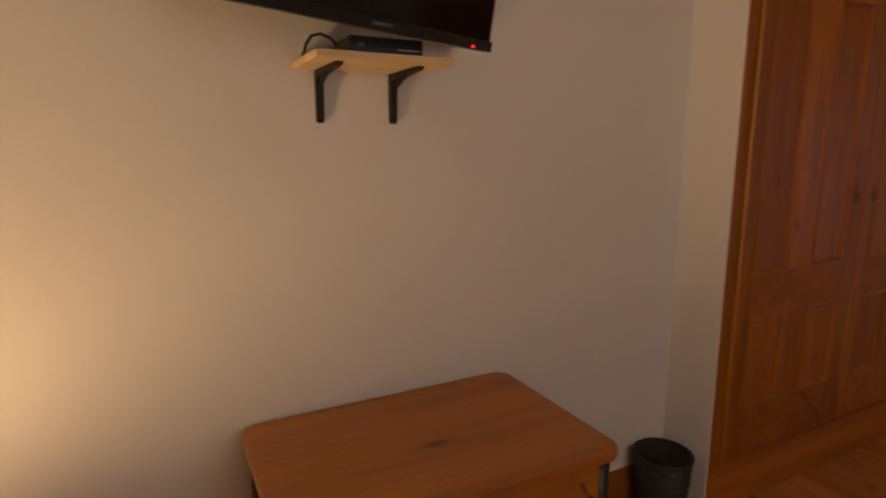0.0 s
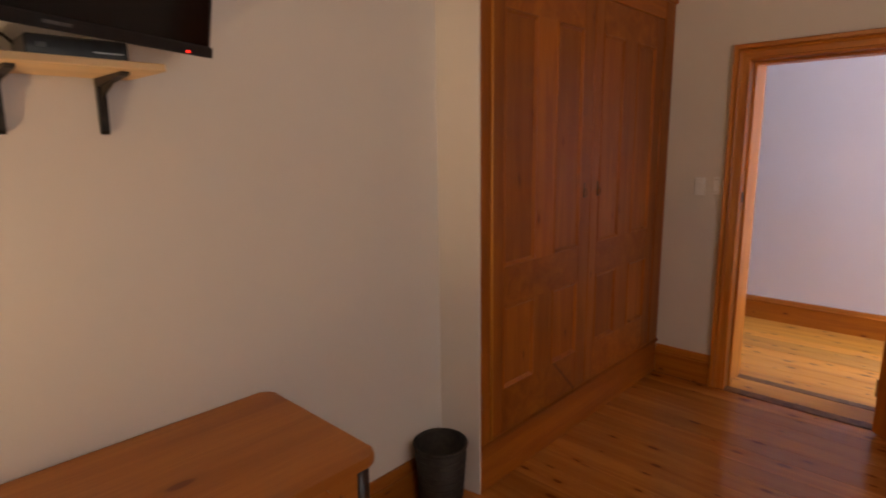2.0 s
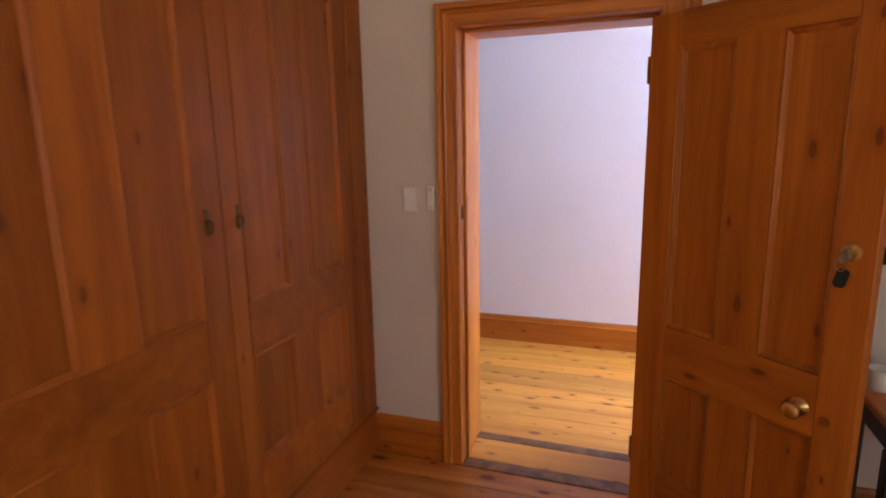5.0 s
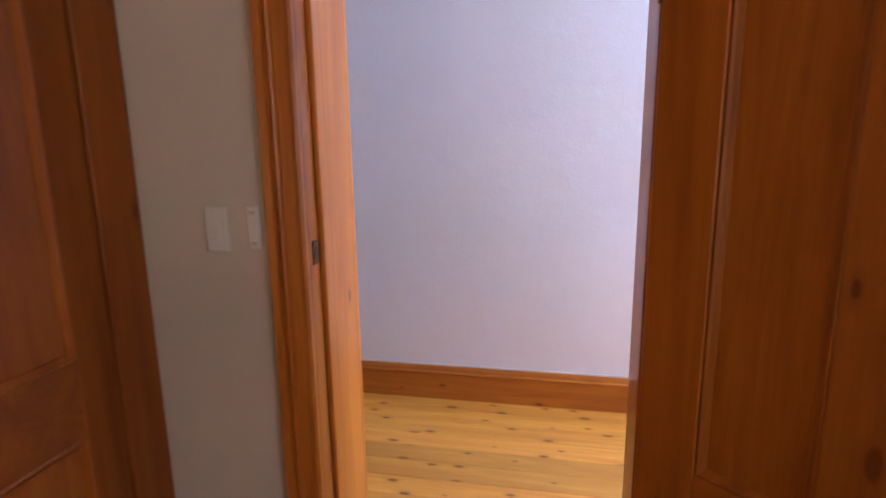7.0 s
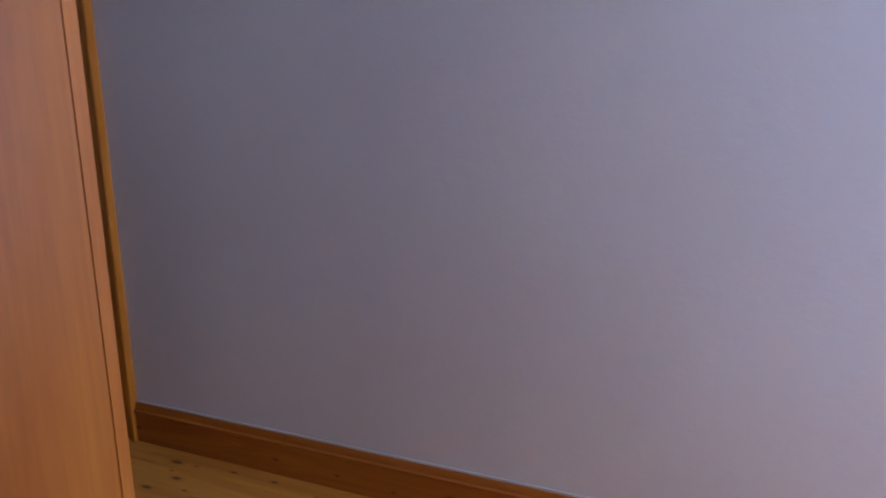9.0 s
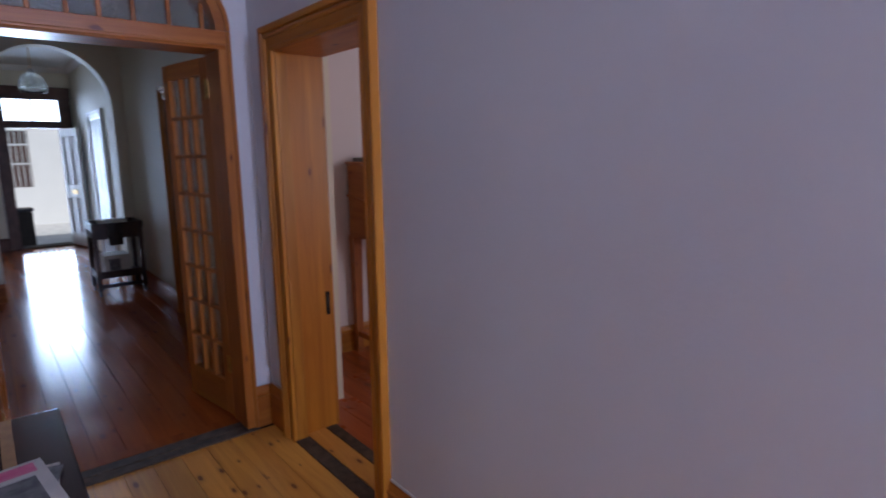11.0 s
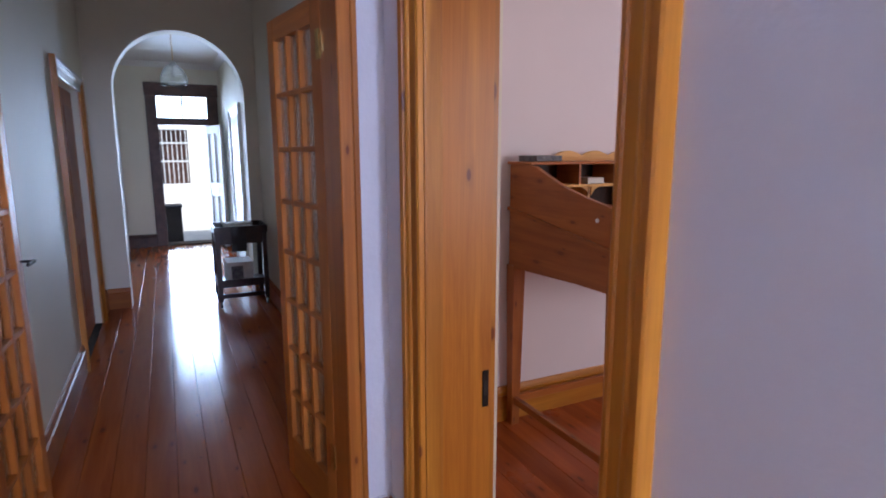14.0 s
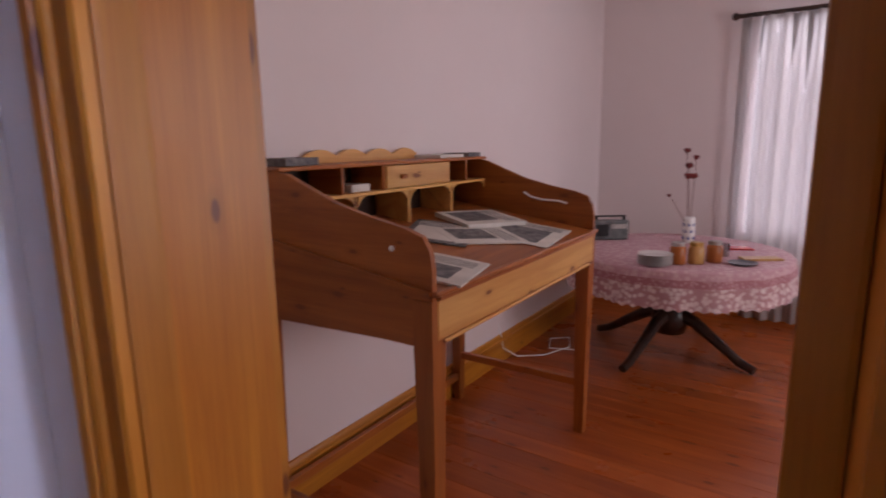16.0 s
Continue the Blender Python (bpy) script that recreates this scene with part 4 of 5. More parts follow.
part("screen", boxes((-0.364, 0.364, 0.0005, 0.0035, 0.028, 0.446)), SCREEN, tv, "switched-off dark screen", True)
part("bezel", boxes((-0.380, 0.380, -0.002, 0.0045, 0, 0.026), bevel=0.0015), BLACK, tv, "", True)
part("badge", boxes((-0.028, 0.028, -0.003, -0.002, 0.010, 0.017)), INK, tv, "small grey badge", True)
m_led, n_led, l_led, b_led = base("red_standby_light", 0.5, 0.0, (0.5, 0.01, 0.01))
b_led.inputs["Emission Color"].default_value = (1, 0.03, 0.02, 1)
b_led.inputs["Emission Strength"].default_value = 2.5
part("standby_light", boxes((0.300, 0.310, -0.004, -0.002, 0.004, 0.009)), m_led, tv, "red standby light", True)
part("wall_arm", boxes((-0.02, 0.02, 0.045, 0.32, 0.18, 0.24)), IRON, tv, "", True)

sw = thing("light_switch", (-0.941, 3.678, 1.302), "white plastic light switch plate on the wall", "switch")
part("plate", boxes((-0.973, -0.910, 3.666, 3.678, 1.246, 1.358), bevel=0.004), WHITE, sw)
part("rocker", boxes((-0.956, -0.928, 3.661, 3.666, 1.279, 1.319), bevel=0.002), WHITE, sw)
th = thing("wall_control", (-0.842, 3.678, 1.309), "small white wall control with two dark buttons", "control")
part("plate", boxes((-0.858, -0.824, 3.668, 3.678, 1.254, 1.364), bevel=0.003), WHITE, th)
for z in (1.270, 1.347):
    part("button", boxes((-0.849, -0.833, 3.665, 3.668, z - .004, z + .004)), PAPER, th)

tea = thing("tea_table", (1.15, 3.42, 0), "small dark side table with a pale wooden top", "table")
part("top", boxes((0.80, 1.55, 3.20, 3.62, 0.675, 0.707), bevel=0.006), TABLE_Y, tea, "pale honey wood top")
part("apron", boxes((0.83, 1.52, 3.23, 3.60, 0.58, 0.6745), bevel=0.003), DARK_WOOD, tea)
part("rail", boxes((0.84, 1.51, 3.24, 3.26, 0.40, 0.44)), DARK_WOOD, tea)
for x in (0.85, 1.50):
    for y in (3.25, 3.58):
        part("leg", boxes((x - .025, x + .025, y - .025, y + .025, 0, 0.58), bevel=0.004), DARK_WOOD, tea)


def mug(x, y, z, turn=0):
    t = thing("mug", (x, y, z), "white ceramic mug on the tea table", "mug", "mugs", turn=turn)
    smooth(part("cup", lathe([(0.030, 0), (0.033, 0.004), (0.038, 0.075), (0.035, 0.075), (0.030, 0.008), (0.001, 0.008)], seg=24, caps=False), CERAMIC, t, "", True))
    smooth(part("handle", tube([(0.036 + 0.022 * math.sin(a), 0, 0.040 - 0.022 * math.cos(a)) for a in [i * math.pi / 8 for i in range(9)]], 0.0045, 8), CERAMIC, t, "", True))
    return t


one_mug = mug(0.86, 3.45, 0.707, -60)
copy_thing(one_mug, pose(0.95, 3.53, 0.707, 0, 0, -20))
sac = thing("sachet_pot", (0.93, 3.40, 0.707), "pot of red and white tea sachets", "sachets")
part("pot", lathe([(0.028, 0), (0.03, 0.05)], (0.945, 3.40, 0.707), 20), CERAMIC, sac)
for i, mt in enumerate((PAPER, RED, INK, RED)):
    part("sachet", turned(boxes((-0.012, 0.012, -0.001, 0.001, 0, 0.065)), pose(0.935 + i * .008, 3.40 + 0.006 * (i % 2), 0.74, -8 + 6 * i, 10 - 6 * i, 25 * i)), mt, sac)
plug = thing("power_plug", (0.86, 3.678, 0.27), "black mains plug with a hanging lead", "plug")
part("socket", boxes((0.80, 0.92, 3.668, 3.678, 0.215, 0.335), bevel=0.003), WHITE, plug)
part("body", boxes((0.835, 0.885, 3.625, 3.6675, 0.25, 0.295), bevel=0.008), BLACK, plug)
part("lead", tube([(0.86, 3.63, 0.25), (0.865, 3.615, 0.15), (0.86, 3.60, 0.06), (0.90, 3.57, 0.012), (1.05, 3.52, 0.008), (1.2, 3.56, 0.008)], 0.005, 6), BLACK, plug)

# table and shaded lamp are unseen, added round the warm bulb
bs = thing("bedside_table", (-0.75, -1.33, 0), "low pine table, unseen, added to carry the lamp", "table")
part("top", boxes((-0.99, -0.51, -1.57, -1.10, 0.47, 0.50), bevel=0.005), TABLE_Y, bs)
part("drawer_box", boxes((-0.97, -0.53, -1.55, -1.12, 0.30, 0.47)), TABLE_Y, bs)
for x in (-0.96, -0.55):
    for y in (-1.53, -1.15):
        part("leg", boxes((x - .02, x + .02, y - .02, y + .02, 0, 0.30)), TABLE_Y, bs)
lampb = thing("bedside_lamp", (-0.75, -1.3, 0.5), "unseen lit lamp on a small table, added for warm light", "lamp")
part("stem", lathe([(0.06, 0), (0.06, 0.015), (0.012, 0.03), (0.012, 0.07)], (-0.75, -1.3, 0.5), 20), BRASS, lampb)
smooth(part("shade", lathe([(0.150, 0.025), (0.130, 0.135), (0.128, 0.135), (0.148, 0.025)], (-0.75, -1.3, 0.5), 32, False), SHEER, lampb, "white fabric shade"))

# ---- hall things ----
ext = thing("fire_extinguisher", (-3.215, 4.085, 0.945), "red fire extinguisher with black hose hung on the wall", "extinguisher")
EX, EY, EZ = -3.215, 4.085, 0.965
smooth(part("cylinder", lathe([(0.068, 0.0), (0.079, 0.005), (0.083, 0.016), (0.083, 0.238), (0.078, 0.266), (0.058, 0.287), (0.028, 0.297), (0.022, 0.302), (0.022, 0.308)], (EX, EY, EZ), 40), RED, ext))
part("collar", lathe([(0.022, 0.308), (0.028, 0.310), (0.028, 0.325), (0.018, 0.329), (0.018, 0.343)], (EX, EY, EZ), 20), STEEL, ext, "grey metal valve collar")
part("valve", boxes((EX - .018, EX + .018, EY - .014, EY + .014, EZ + 0.343, EZ + 0.375), bevel=0.004), STEEL, ext)
part("lever", loft([[(EX + a, EY + s, EZ + b) for a, b in ((0.03, .363), (-0.10, .405), (-0.104, .417), (0.02, .379))] for s in (-.010, .010)]), RED, ext, "red squeeze lever")
part("lower_lever", loft([[(EX + a, EY + s, EZ + b) for a, b in ((0.02, .349), (-0.08, .352), (-0.08, .361), (0.02, .365))] for s in (-.009, .009)]), BLACK, ext)
part("seal_tag", boxes((EX - .075, EX - .02, EY + .012, EY + .015, EZ + 0.358, EZ + 0.381)), YELLOW, ext, "yellow safety seal")
smooth(part("hose", tube([(EX + .010, EY - .012, EZ + 0.358), (EX + .040, EY - .05, EZ + 0.350), (EX + .062, EY - .068, EZ + 0.30), (EX + .070, EY - .072, EZ + 0.22), (EX + .068, EY - .072, EZ + .10), (EX + .066, EY - .070, EZ + .03)], 0.012, 10), RED, ext, "red hose down the side"))
part("nozzle", lathe([(0.014, 0), (0.011, 0.06)], (EX + .066, EY - .070, EZ - 0.02), 12), BLACK, ext)
part("wall_bracket", boxes((EX - .05, EX + .05, 3.985, 4.000, EZ + .22, EZ + .30), bevel=0.003), STEEL, ext)
lab = lambda a0, a1, z0, z1: loft([[(EX + r * math.cos(radians(a)), EY + r * math.sin(radians(a)), EZ + z) for z, r in ((z0, .0832), (z1, .0832), (z1, .0838), (z0, .0838))] for a in [a0 + (a1 - a0) * i / 8 for i in range(9)]])
part("label_block", lab(62, 100, 0.195, 0.232), mottled("blue_label", (0.03, 0.04, 0.12), (0.05, 0.06, 0.18), 0.5, 20), ext, "dark blue label block")
for z0, z1, a1 in ((0.195, 0.215, 128), (0.165, 0.188, 138), (0.140, 0.158, 134), (0.118, 0.132, 138), (0.098, 0.110, 130), (0.06, 0.075, 138), (0.03, 0.04, 132)):
    part("label_bar", lab(58, a1 - 42, z0 * .92, z1 * .92), PAPER, ext, "pale unreadable print")

ht = thing("hall_table", (-2.2, 4.2, 0), "narrow dark mahogany hall table with a yellow inlay stripe", "table")
part("top", boxes((-2.700, -1.72, 4.008, 4.386, 0.722, 0.750), bevel=0.006, seg=2), REDWOOD, ht)
part("inlay", boxes((-2.696, -1.724, 4.232, 4.262, 0.7485, 0.7512)), INLAY, ht, "pale yellow inlaid stripe")
part("apron", boxes((-2.66, -1.76, 4.03, 4.365, 0.62, 0.7215)), REDWOOD, ht)
for x in (-2.665, -1.755):
    for y in (4.035, 4.36):
        part("leg", loft([[(x + a * k, y + b * k, z) for a, b in ((-1, -1), (1, -1), (1, 1), (-1, 1))] for z, k in ((0, .013), (.6, .022), (.7215, .022))]), REDWOOD, ht)
jug = thing("clay_jug", (-2.385, 4.115, 0.75), "brown fired clay jug with a netted pattern", "jug")
smooth(part("body", lathe([(0.055, 0), (0.062, 0.006), (0.092, 0.05), (0.105, 0.09), (0.100, 0.125), (0.074, 0.165), (0.052, 0.195), (0.048, 0.215), (0.058, 0.235), (0.053, 0.235), (0.043, 0.214), (0.046, 0.19), (0.07, 0.155)], (-2.385, 4.115, 0.75), 40, False), CLAY, jug))
part("base", lathe([(0.055, 0.0), (0.055, 0.008)], (-2.385, 4.115, 0.75), 24), CLAY, jug)
smooth(part("handle", tube([(-2.385 - .050, 4.115 + .012, 0.975), (-2.385 - .085, 4.115 + .02, 0.978), (-2.385 - .10, 4.115 + .024, 0.95), (-2.385 - .088, 4.115 + .02, 0.915), (-2.385 - .068, 4.115 + .015, 0.90)], 0.009, 10), BLACK, jug, "dark glazed loop handle"))
part("rim", tube([(-2.385 + .0555 * math.cos(a), 4.115 + .0555 * math.sin(a), 0.985) for a in [i * math.pi / 14 for i in range(29)]], 0.006, 8), BLACK, jug, "dark glazed rim")
for s in (1, -1):
    for k in range(14):
        pts = []
        for i in range(13):
            z = 0.012 + 0.118 * i / 12
            r = np.interp(z, [0.006, 0.05, 0.09, 0.125, 0.165], [0.062, 0.092, 0.105, 0.100, 0.074]) + 0.0012
            a = 2 * math.pi * k / 14 + s * 1.0 * i / 12
            pts.append((-2.385 + r * math.cos(a), 4.115 + r * math.sin(a), 0.75 + z))
        part("net_cord", tube(pts, 0.0016, 5), BLACK, jug)
for i, (x, y, rz, w, d, mat) in enumerate(((-2.17, 4.235, 84, 0.20, 0.28, PAPER), (-2.16, 4.23, 76, 0.19, 0.27, INK), (-2.19, 4.24, 98, 0.18, 0.26, PAPER))):
    mg = thing("magazine", (x, y, 0.7515 + i * .006), "glossy magazine lying on the hall table", "magazine", "magazines on the hall table", turn=rz)
    part("cover", boxes((-w / 2, w / 2, -d / 2, d / 2, 0, 0.0055), bevel=0.0008), mat, mg, "", True)
    part("picture", boxes((-w / 2 + .01, w / 2 - .03, -d / 2 + .02, d / 2 - .09, 0.0056, 0.0060)), INK if mat is PAPER else PAPER, mg, "", True)
    if i == 2:
        part("title_bar", boxes((-w / 2 + .012, w / 2 - .02, d / 2 - .065, d / 2 - .015, 0.0056, 0.0061)), PINK, mg, "bright pink title bar", True)

# ---- corridor things ----
tr = thing("trolley", (-7.77, 5.39, 0), "dark wooden tea trolley with trays and papers", "trolley")
x0, x1, y0, y1 = -7.995, -7.535, 5.145, 5.645
for x in (x0 + .03, x1 - .03):
    for y in (y0 + .03, y1 - .03):
        part("leg", boxes((x - .022, x + .022, y - .022, y + .022, 0.06, 0.74), bevel=0.004), DARK_WOOD, tr)
        part("castor", turned(lathe([(0.03, -.009), (0.03, .009)], seg=14), pose(x, y, 0.03, 90)), BLACK, tr)
part("top_tray", boxes((x0, x1, y0, y1, 0.735, 0.755), (x0, x1, y0, y0 + .018, 0.755, 0.805), (x0, x1, y1 - .018, y1, 0.755, 0.805), (x0, x0 + .018, y0 + .018, y1 - .018, 0.755, 0.805), (x1 - .018, x1, y0 + .018, y1 - .018, 0.755, 0.805)), DARK_WOOD, tr)
part("apron", boxes((x0 + .03, x1 - .03, y0 + .02, y0 + .035, 0.63, 0.735), (x1 - .035, x1 - .02, y0 + .03, y1 - .03, 0.63, 0.735)), DARK_WOOD, tr)
part("lower_shelf", boxes((x0 + .01, x1 - .01, y0 + .01, y1 - .01, 0.20, 0.225)), DARK_WOOD, tr)
part("shelf_rail", boxes((x1 - .03, x1 - .012, y0 + .05, y1 - .05, 0.225, 0.275), (x0 + .05, x1 - .05, y0 + .012, y0 + .03, 0.225, 0.275)), DARK_WOOD, tr)
part("stretcher", boxes((x1 - .04, x1 - .02, y0 + .05, y1 - .05, 0.09, 0.13)), DARK_WOOD, tr)
for i in range(3):
    st = thing("paper_stack", (-7.66 - .08 * i, 5.39, 0.755 + .021 * i), "loose papers lying on the trolley", "papers", "papers on the trolley", turn=7 * i)
    part("paper_block", boxes((-0.09, 0.09, -0.13, 0.13, 0, 0.020), bevel=0.002), PAPER, st, "", True)
crate = thing("white_box", (-7.72, 5.39, 0.225), "pale cardboard box on the lower shelf", "box")
part("carton", boxes((-7.90, -7.60, 5.25, 5.50, 0.226, 0.44), bevel=0.004), PAPER, crate)
part("print", boxes((-7.5995, -7.5975, 5.29, 5.40, 0.27, 0.40)), INK, crate)
bag = thing("hanging_cloth", (-7.52, 5.39, 0.56), "dark cloth hanging over the trolley side", "cloth")
part("fold", loft([[(-7.530 + .006 * math.sin(k * 3 + a), 5.30 + .14 * a / 7, z) for a in range(8)] + [(-7.522 + .006 * math.sin(k * 3 + a), 5.30 + .14 * a / 7, z) for a in range(7, -1, -1)] for k, z in enumerate((0.56, 0.64, 0.72, 0.806))]), BLACK, bag)

pl = thing("pendant_lamp", (-9.30, 4.95, 2.94), "clear glass bell pendant lamp hung from the ceiling", "lamp")
part("ceiling_rose", lathe([(0.05, 0), (0.045, 0.03), (0.01, 0.04)][::-1], (-9.30, 4.95, 2.895), 20), WHITE, pl)
part("cord", tube([(-9.30, 4.95, 2.90), (-9.30, 4.95, 2.57)], 0.005, 8), BRASS, pl)
part("cap", lathe([(0.035, 0), (0.04, 0.02), (0.015, 0.06)], (-9.30, 4.95, 2.52), 20), STEEL, pl)
smooth(part("shade", lathe([(0.04, 0.23), (0.10, 0.19), (0.145, 0.10), (0.15, 0.03), (0.13, 0.0), (0.126, 0.003), (0.145, 0.032), (0.14, 0.098), (0.096, 0.186), (0.04, 0.224)], (-9.30, 4.95, 2.30), 32, False), glass("ribbed_lamp_glass", 0.08, 0.5), pl, "clear moulded glass shade"))
smooth(part("bulb", lathe([(0.001, 0), (0.02, 0.006), (0.03, 0.03), (0.026, 0.055), (0.013, 0.08), (0.013, 0.12)], (-9.30, 4.95, 2.39), 18), CERAMIC, pl))
part("rib", boxes((-9.34, -9.26, 4.946, 4.954, 2.50, 2.525)), STEEL, pl)

# ---- dining room: slant-top writing desk ----
wd = thing("writing_desk", (-3.83, 7.12, 0), "tall old pine clerk's desk with pigeonholes and sloping top", "desk")
DX0, DX1, DY0, DY1 = -4.255, -3.42, 6.40, 7.83
SIDE = ((-4.25, 0.900), (-3.44, 0.930), (-3.42, 0.945), (-3.42, 1.171), (-3.428, 1.224), (-3.455, 1.268), (-3.52, 1.29), (-3.66, 1.317), (-3.80, 1.352), (-3.93, 1.401), (-4.03, 1.441), (-4.08, 1.45), (-4.25, 1.45))
for y in (DY0, DY1 - .022):
    part("side", loft([[(x, y + s, z) for x, z in SIDE] for s in (0, 0.022)]), DESK_X, wd, "shaped knotty side board")
    out = y if y == DY0 else y + .022
    s = -1 if y == DY0 else 1
    part("side_ledge", loft([[(DX0, out + s * k, 1.211 + dz), (-3.425, out + s * k, 1.085 + dz)] + [(-3.425, out + s * k, 1.105 + dz), (DX0, out + s * k, 1.228 + dz)] for k, dz in ((0, 0), (0.012, 0))]), DESK_X, wd, "thin moulded ledge")
part("slope", loft([[(x, y, z) for x, z in ((-4.23, 1.193), (-3.405, 1.075), (-3.405, 1.097), (-4.23, 1.212))] for y in (DY0 + .023, DY1 - .023)]), DESK_Y, wd, "worn sloping writing surface")
part("front_lip", boxes((-3.424, -3.400, DY0 + .0, DY1, 1.088, 1.104), bevel=0.004), DESK_Y, wd)
part("front_rail", boxes((-3.445, -3.416, DY0 + .023, DY1 - .023, 0.945, 1.074), bevel=0.003), DESK_PALE, wd, "pale front rail")
part("front_bead", boxes((-3.42, -3.408, DY0 + .05, DY1 - .05, 0.932, 0.944), bevel=0.003), DESK_PALE, wd)
# back coloured dark to put the shade inside the pigeonholes
part("back", boxes((-4.255, -4.238, DY0 + .023, DY1 - .023, 0.91, 1.445)), DARK_WOOD, wd, "back board coloured dark for the shade in the pigeonholes")
part("under_board", boxes((-4.23, -3.45, DY0 + .023, DY1 - .023, 0.912, 0.925)), DESK_Y, wd)
part("top_shelf", boxes((-4.265, -4.05, DY0 - .012, DY1 + .012, 1.45, 1.465), bevel=0.004), DESK_Y, wd)
part("mid_shelf", boxes((-4.237, -4.04, DY0 + .023, DY1 - .023, 1.332, 1.346), bevel=0.003), DESK_PALE, wd)
ys = [DY0 + .022, DY0 + .30, DY0 + .55, DY0 + 1.06, DY0 + 1.224, DY1 - .022]
for y in ys[1:-1]:
    part("divider", boxes((-4.237, -4.052, y - .007, y + .007, 1.346, 1.45)), DESK_X, wd)
for k in range(1, 4):
    y = DY0 + (DY1 - DY0) * k / 4
    part("lower_divider", boxes((-4.237, -4.045, y - .008, y + .008, 1.17, 1.332)), DESK_PALE, wd)
for k in range(4):
    ya, yb = DY0 + .024 + k * .3515, DY0 + .024 + k * .3515 + .335
    for yc, s in ((ya, 1), (yb, -1)):
        part("corner_bracket", loft([[(x, yc, 1.331), (x, yc + s * .05, 1.331), (x, yc + s * .02, 1.317), (x, yc, 1.29)] for x in (-4.058, -4.045)]), DESK_PALE, wd)
drw = part("drawer", boxes((-4.22, -4.042, ys[2] + .010, ys[3] - .010, 1.349, 1.447), bevel=0.002), DESK_PALE, wd, "small pale pine drawer")
part("drawer_pull", boxes((-4.042, -4.028, ys[2] + .10, ys[2] + .14, 1.388, 1.407), bevel=0.004), DESK_X, drw, "dark wooden pull")
part("gallery", loft([[(-4.262, DY0 + .28 + .62 * i / 24 + 0.15 * (i / 24), 1.465), (-4.262, DY0 + .28 + .77 * i / 24, 1.481 + .028 * abs(math.sin(i * math.pi / 6)) + .012), (-4.245, DY0 + .28 + .77 * i / 24, 1.481 + .028 * abs(math.sin(i * math.pi / 6)) + .012), (-4.245, DY0 + .28 + .77 * i / 24, 1.465)] for i in range(25)]), DESK_PALE, wd, "scalloped pale gallery board")
for x in (DX0 + .03, DX1 - .035):
    for y in (DY0 + .03, DY1 - .03):
        k0, k1 = 0.036, 0.024
        part("leg", loft([[(x + a * k, y + b * k, z) for a, b in ((-1, -1), (1, -1), (1, 1), (-1, 1))] for z, k in ((0, k1), (0.60, 0.032), (0.9115, k0), (1.073 if x > -3.8 else 0.915, k0))]), DESK_Z, wd)
part("stretcher", boxes((DX0 + .05, DX1 - .05, DY0 + .015, DY0 + .045, 0.125, 0.165), bevel=0.003), DESK_X, wd)
part("stretcher", boxes((DX0 + .05, DX1 - .05, DY1 - .045, DY1 - .015, 0.26, 0.30), bevel=0.003), DESK_X, wd)
part("back_stretcher", boxes((DX0 + .015, DX0 + .045, DY0 + .05, DY1 - .05, 0.125, 0.165), bevel=0.003), DESK_Y, wd)
part("hook", tube([(-3.80, DY1 - .026, 1.277), (-3.76, DY1 - .03, 1.255), (-3.70, DY1 - .03, 1.243), (-3.60, DY1 - .03, 1.239), (-3.56, DY1 - .026, 1.228)], 0.006, 6), WHITE, wd, "white cord along the side")
part("side_screw", turned(lathe([(0.010, 0), (0.008, 0.006), (0.002, 0.008)], seg=12), pose(-3.57, DY0, 1.224, 90)), WHITE, wd)


def on_slope(x):
    return 1.097 + (-3.405 - x) * (0.115 / 0.825)


SL = math.degrees(math.atan(0.115 / 0.825))
sheets = ((-3.60, 7.42, 8, 0.26, 0.36, 0.004, PAPER, "open printed newspaper on the sloping desk"), (-3.86, 7.44, -20, 0.22, 0.30, 0.022, PAPER, "stack of magazines with printed covers on the desk"),
          (-3.84, 7.06, 24, 0.23, 0.32, 0.006, INK, "folded grey newspaper on the sloping desk"), (-3.70, 7.16, -32, 0.21, 0.29, 0.008, PAPER, "glossy brochure on the sloping desk"),
          (-3.53, 6.63, 12, 0.19, 0.25, 0.008, PAPER, "printed booklet near the desk edge"))
for x, y, rz, w, d, h, mat, text in sheets:
    w, d = 1.206 * w, 1.206 * d
    t = thing("reading_matter", (x, y, on_slope(x) + .002), text, "papers", "papers on the desk")
    t.matrix_world = pose(x, y, on_slope(x) + .0025, 0, SL, 0) @ pose(0, 0, 0, 0, 0, rz)
    PLACED[t] = t.matrix_world.copy()
    part("paper_block", boxes((-w / 2, w / 2, -d / 2, d / 2, 0, h), bevel=0.0008), mat, t, "", True)
    other = INK if mat is PAPER else PAPER
    part("picture", boxes((-w / 2 + .03, w / 2 - .06, -d / 2 + .04, d / 2 - .12, h + .0002, h + .0008)), other, t, "", True)
    for k in range(4):
        part("text_bar", boxes((-w / 2 + .02, w / 2 - .03, d / 2 - .10 + k * .02, d / 2 - .093 + k * .02, h + .0002, h + .0008)), other, t, "", True)
for y, w, hgt, mat, text in ((DY0 + .12, .16, .03, INK, "dark leaflets lying on the desk's top shelf"), (DY1 - .30, .22, .018, PAPER, "thin booklets on the desk's top shelf"), (DY1 - .08, .13, .022, INK, "small dark notebook on the desk's top shelf")):
    t = thing("booklet", (-4.15, y, 1.465), text, "booklet", "booklets on the desk")
    part("page_block", boxes((-0.085, 0.075, -w / 2, w / 2, 0.001, hgt), bevel=0.002), mat, t, "", True)
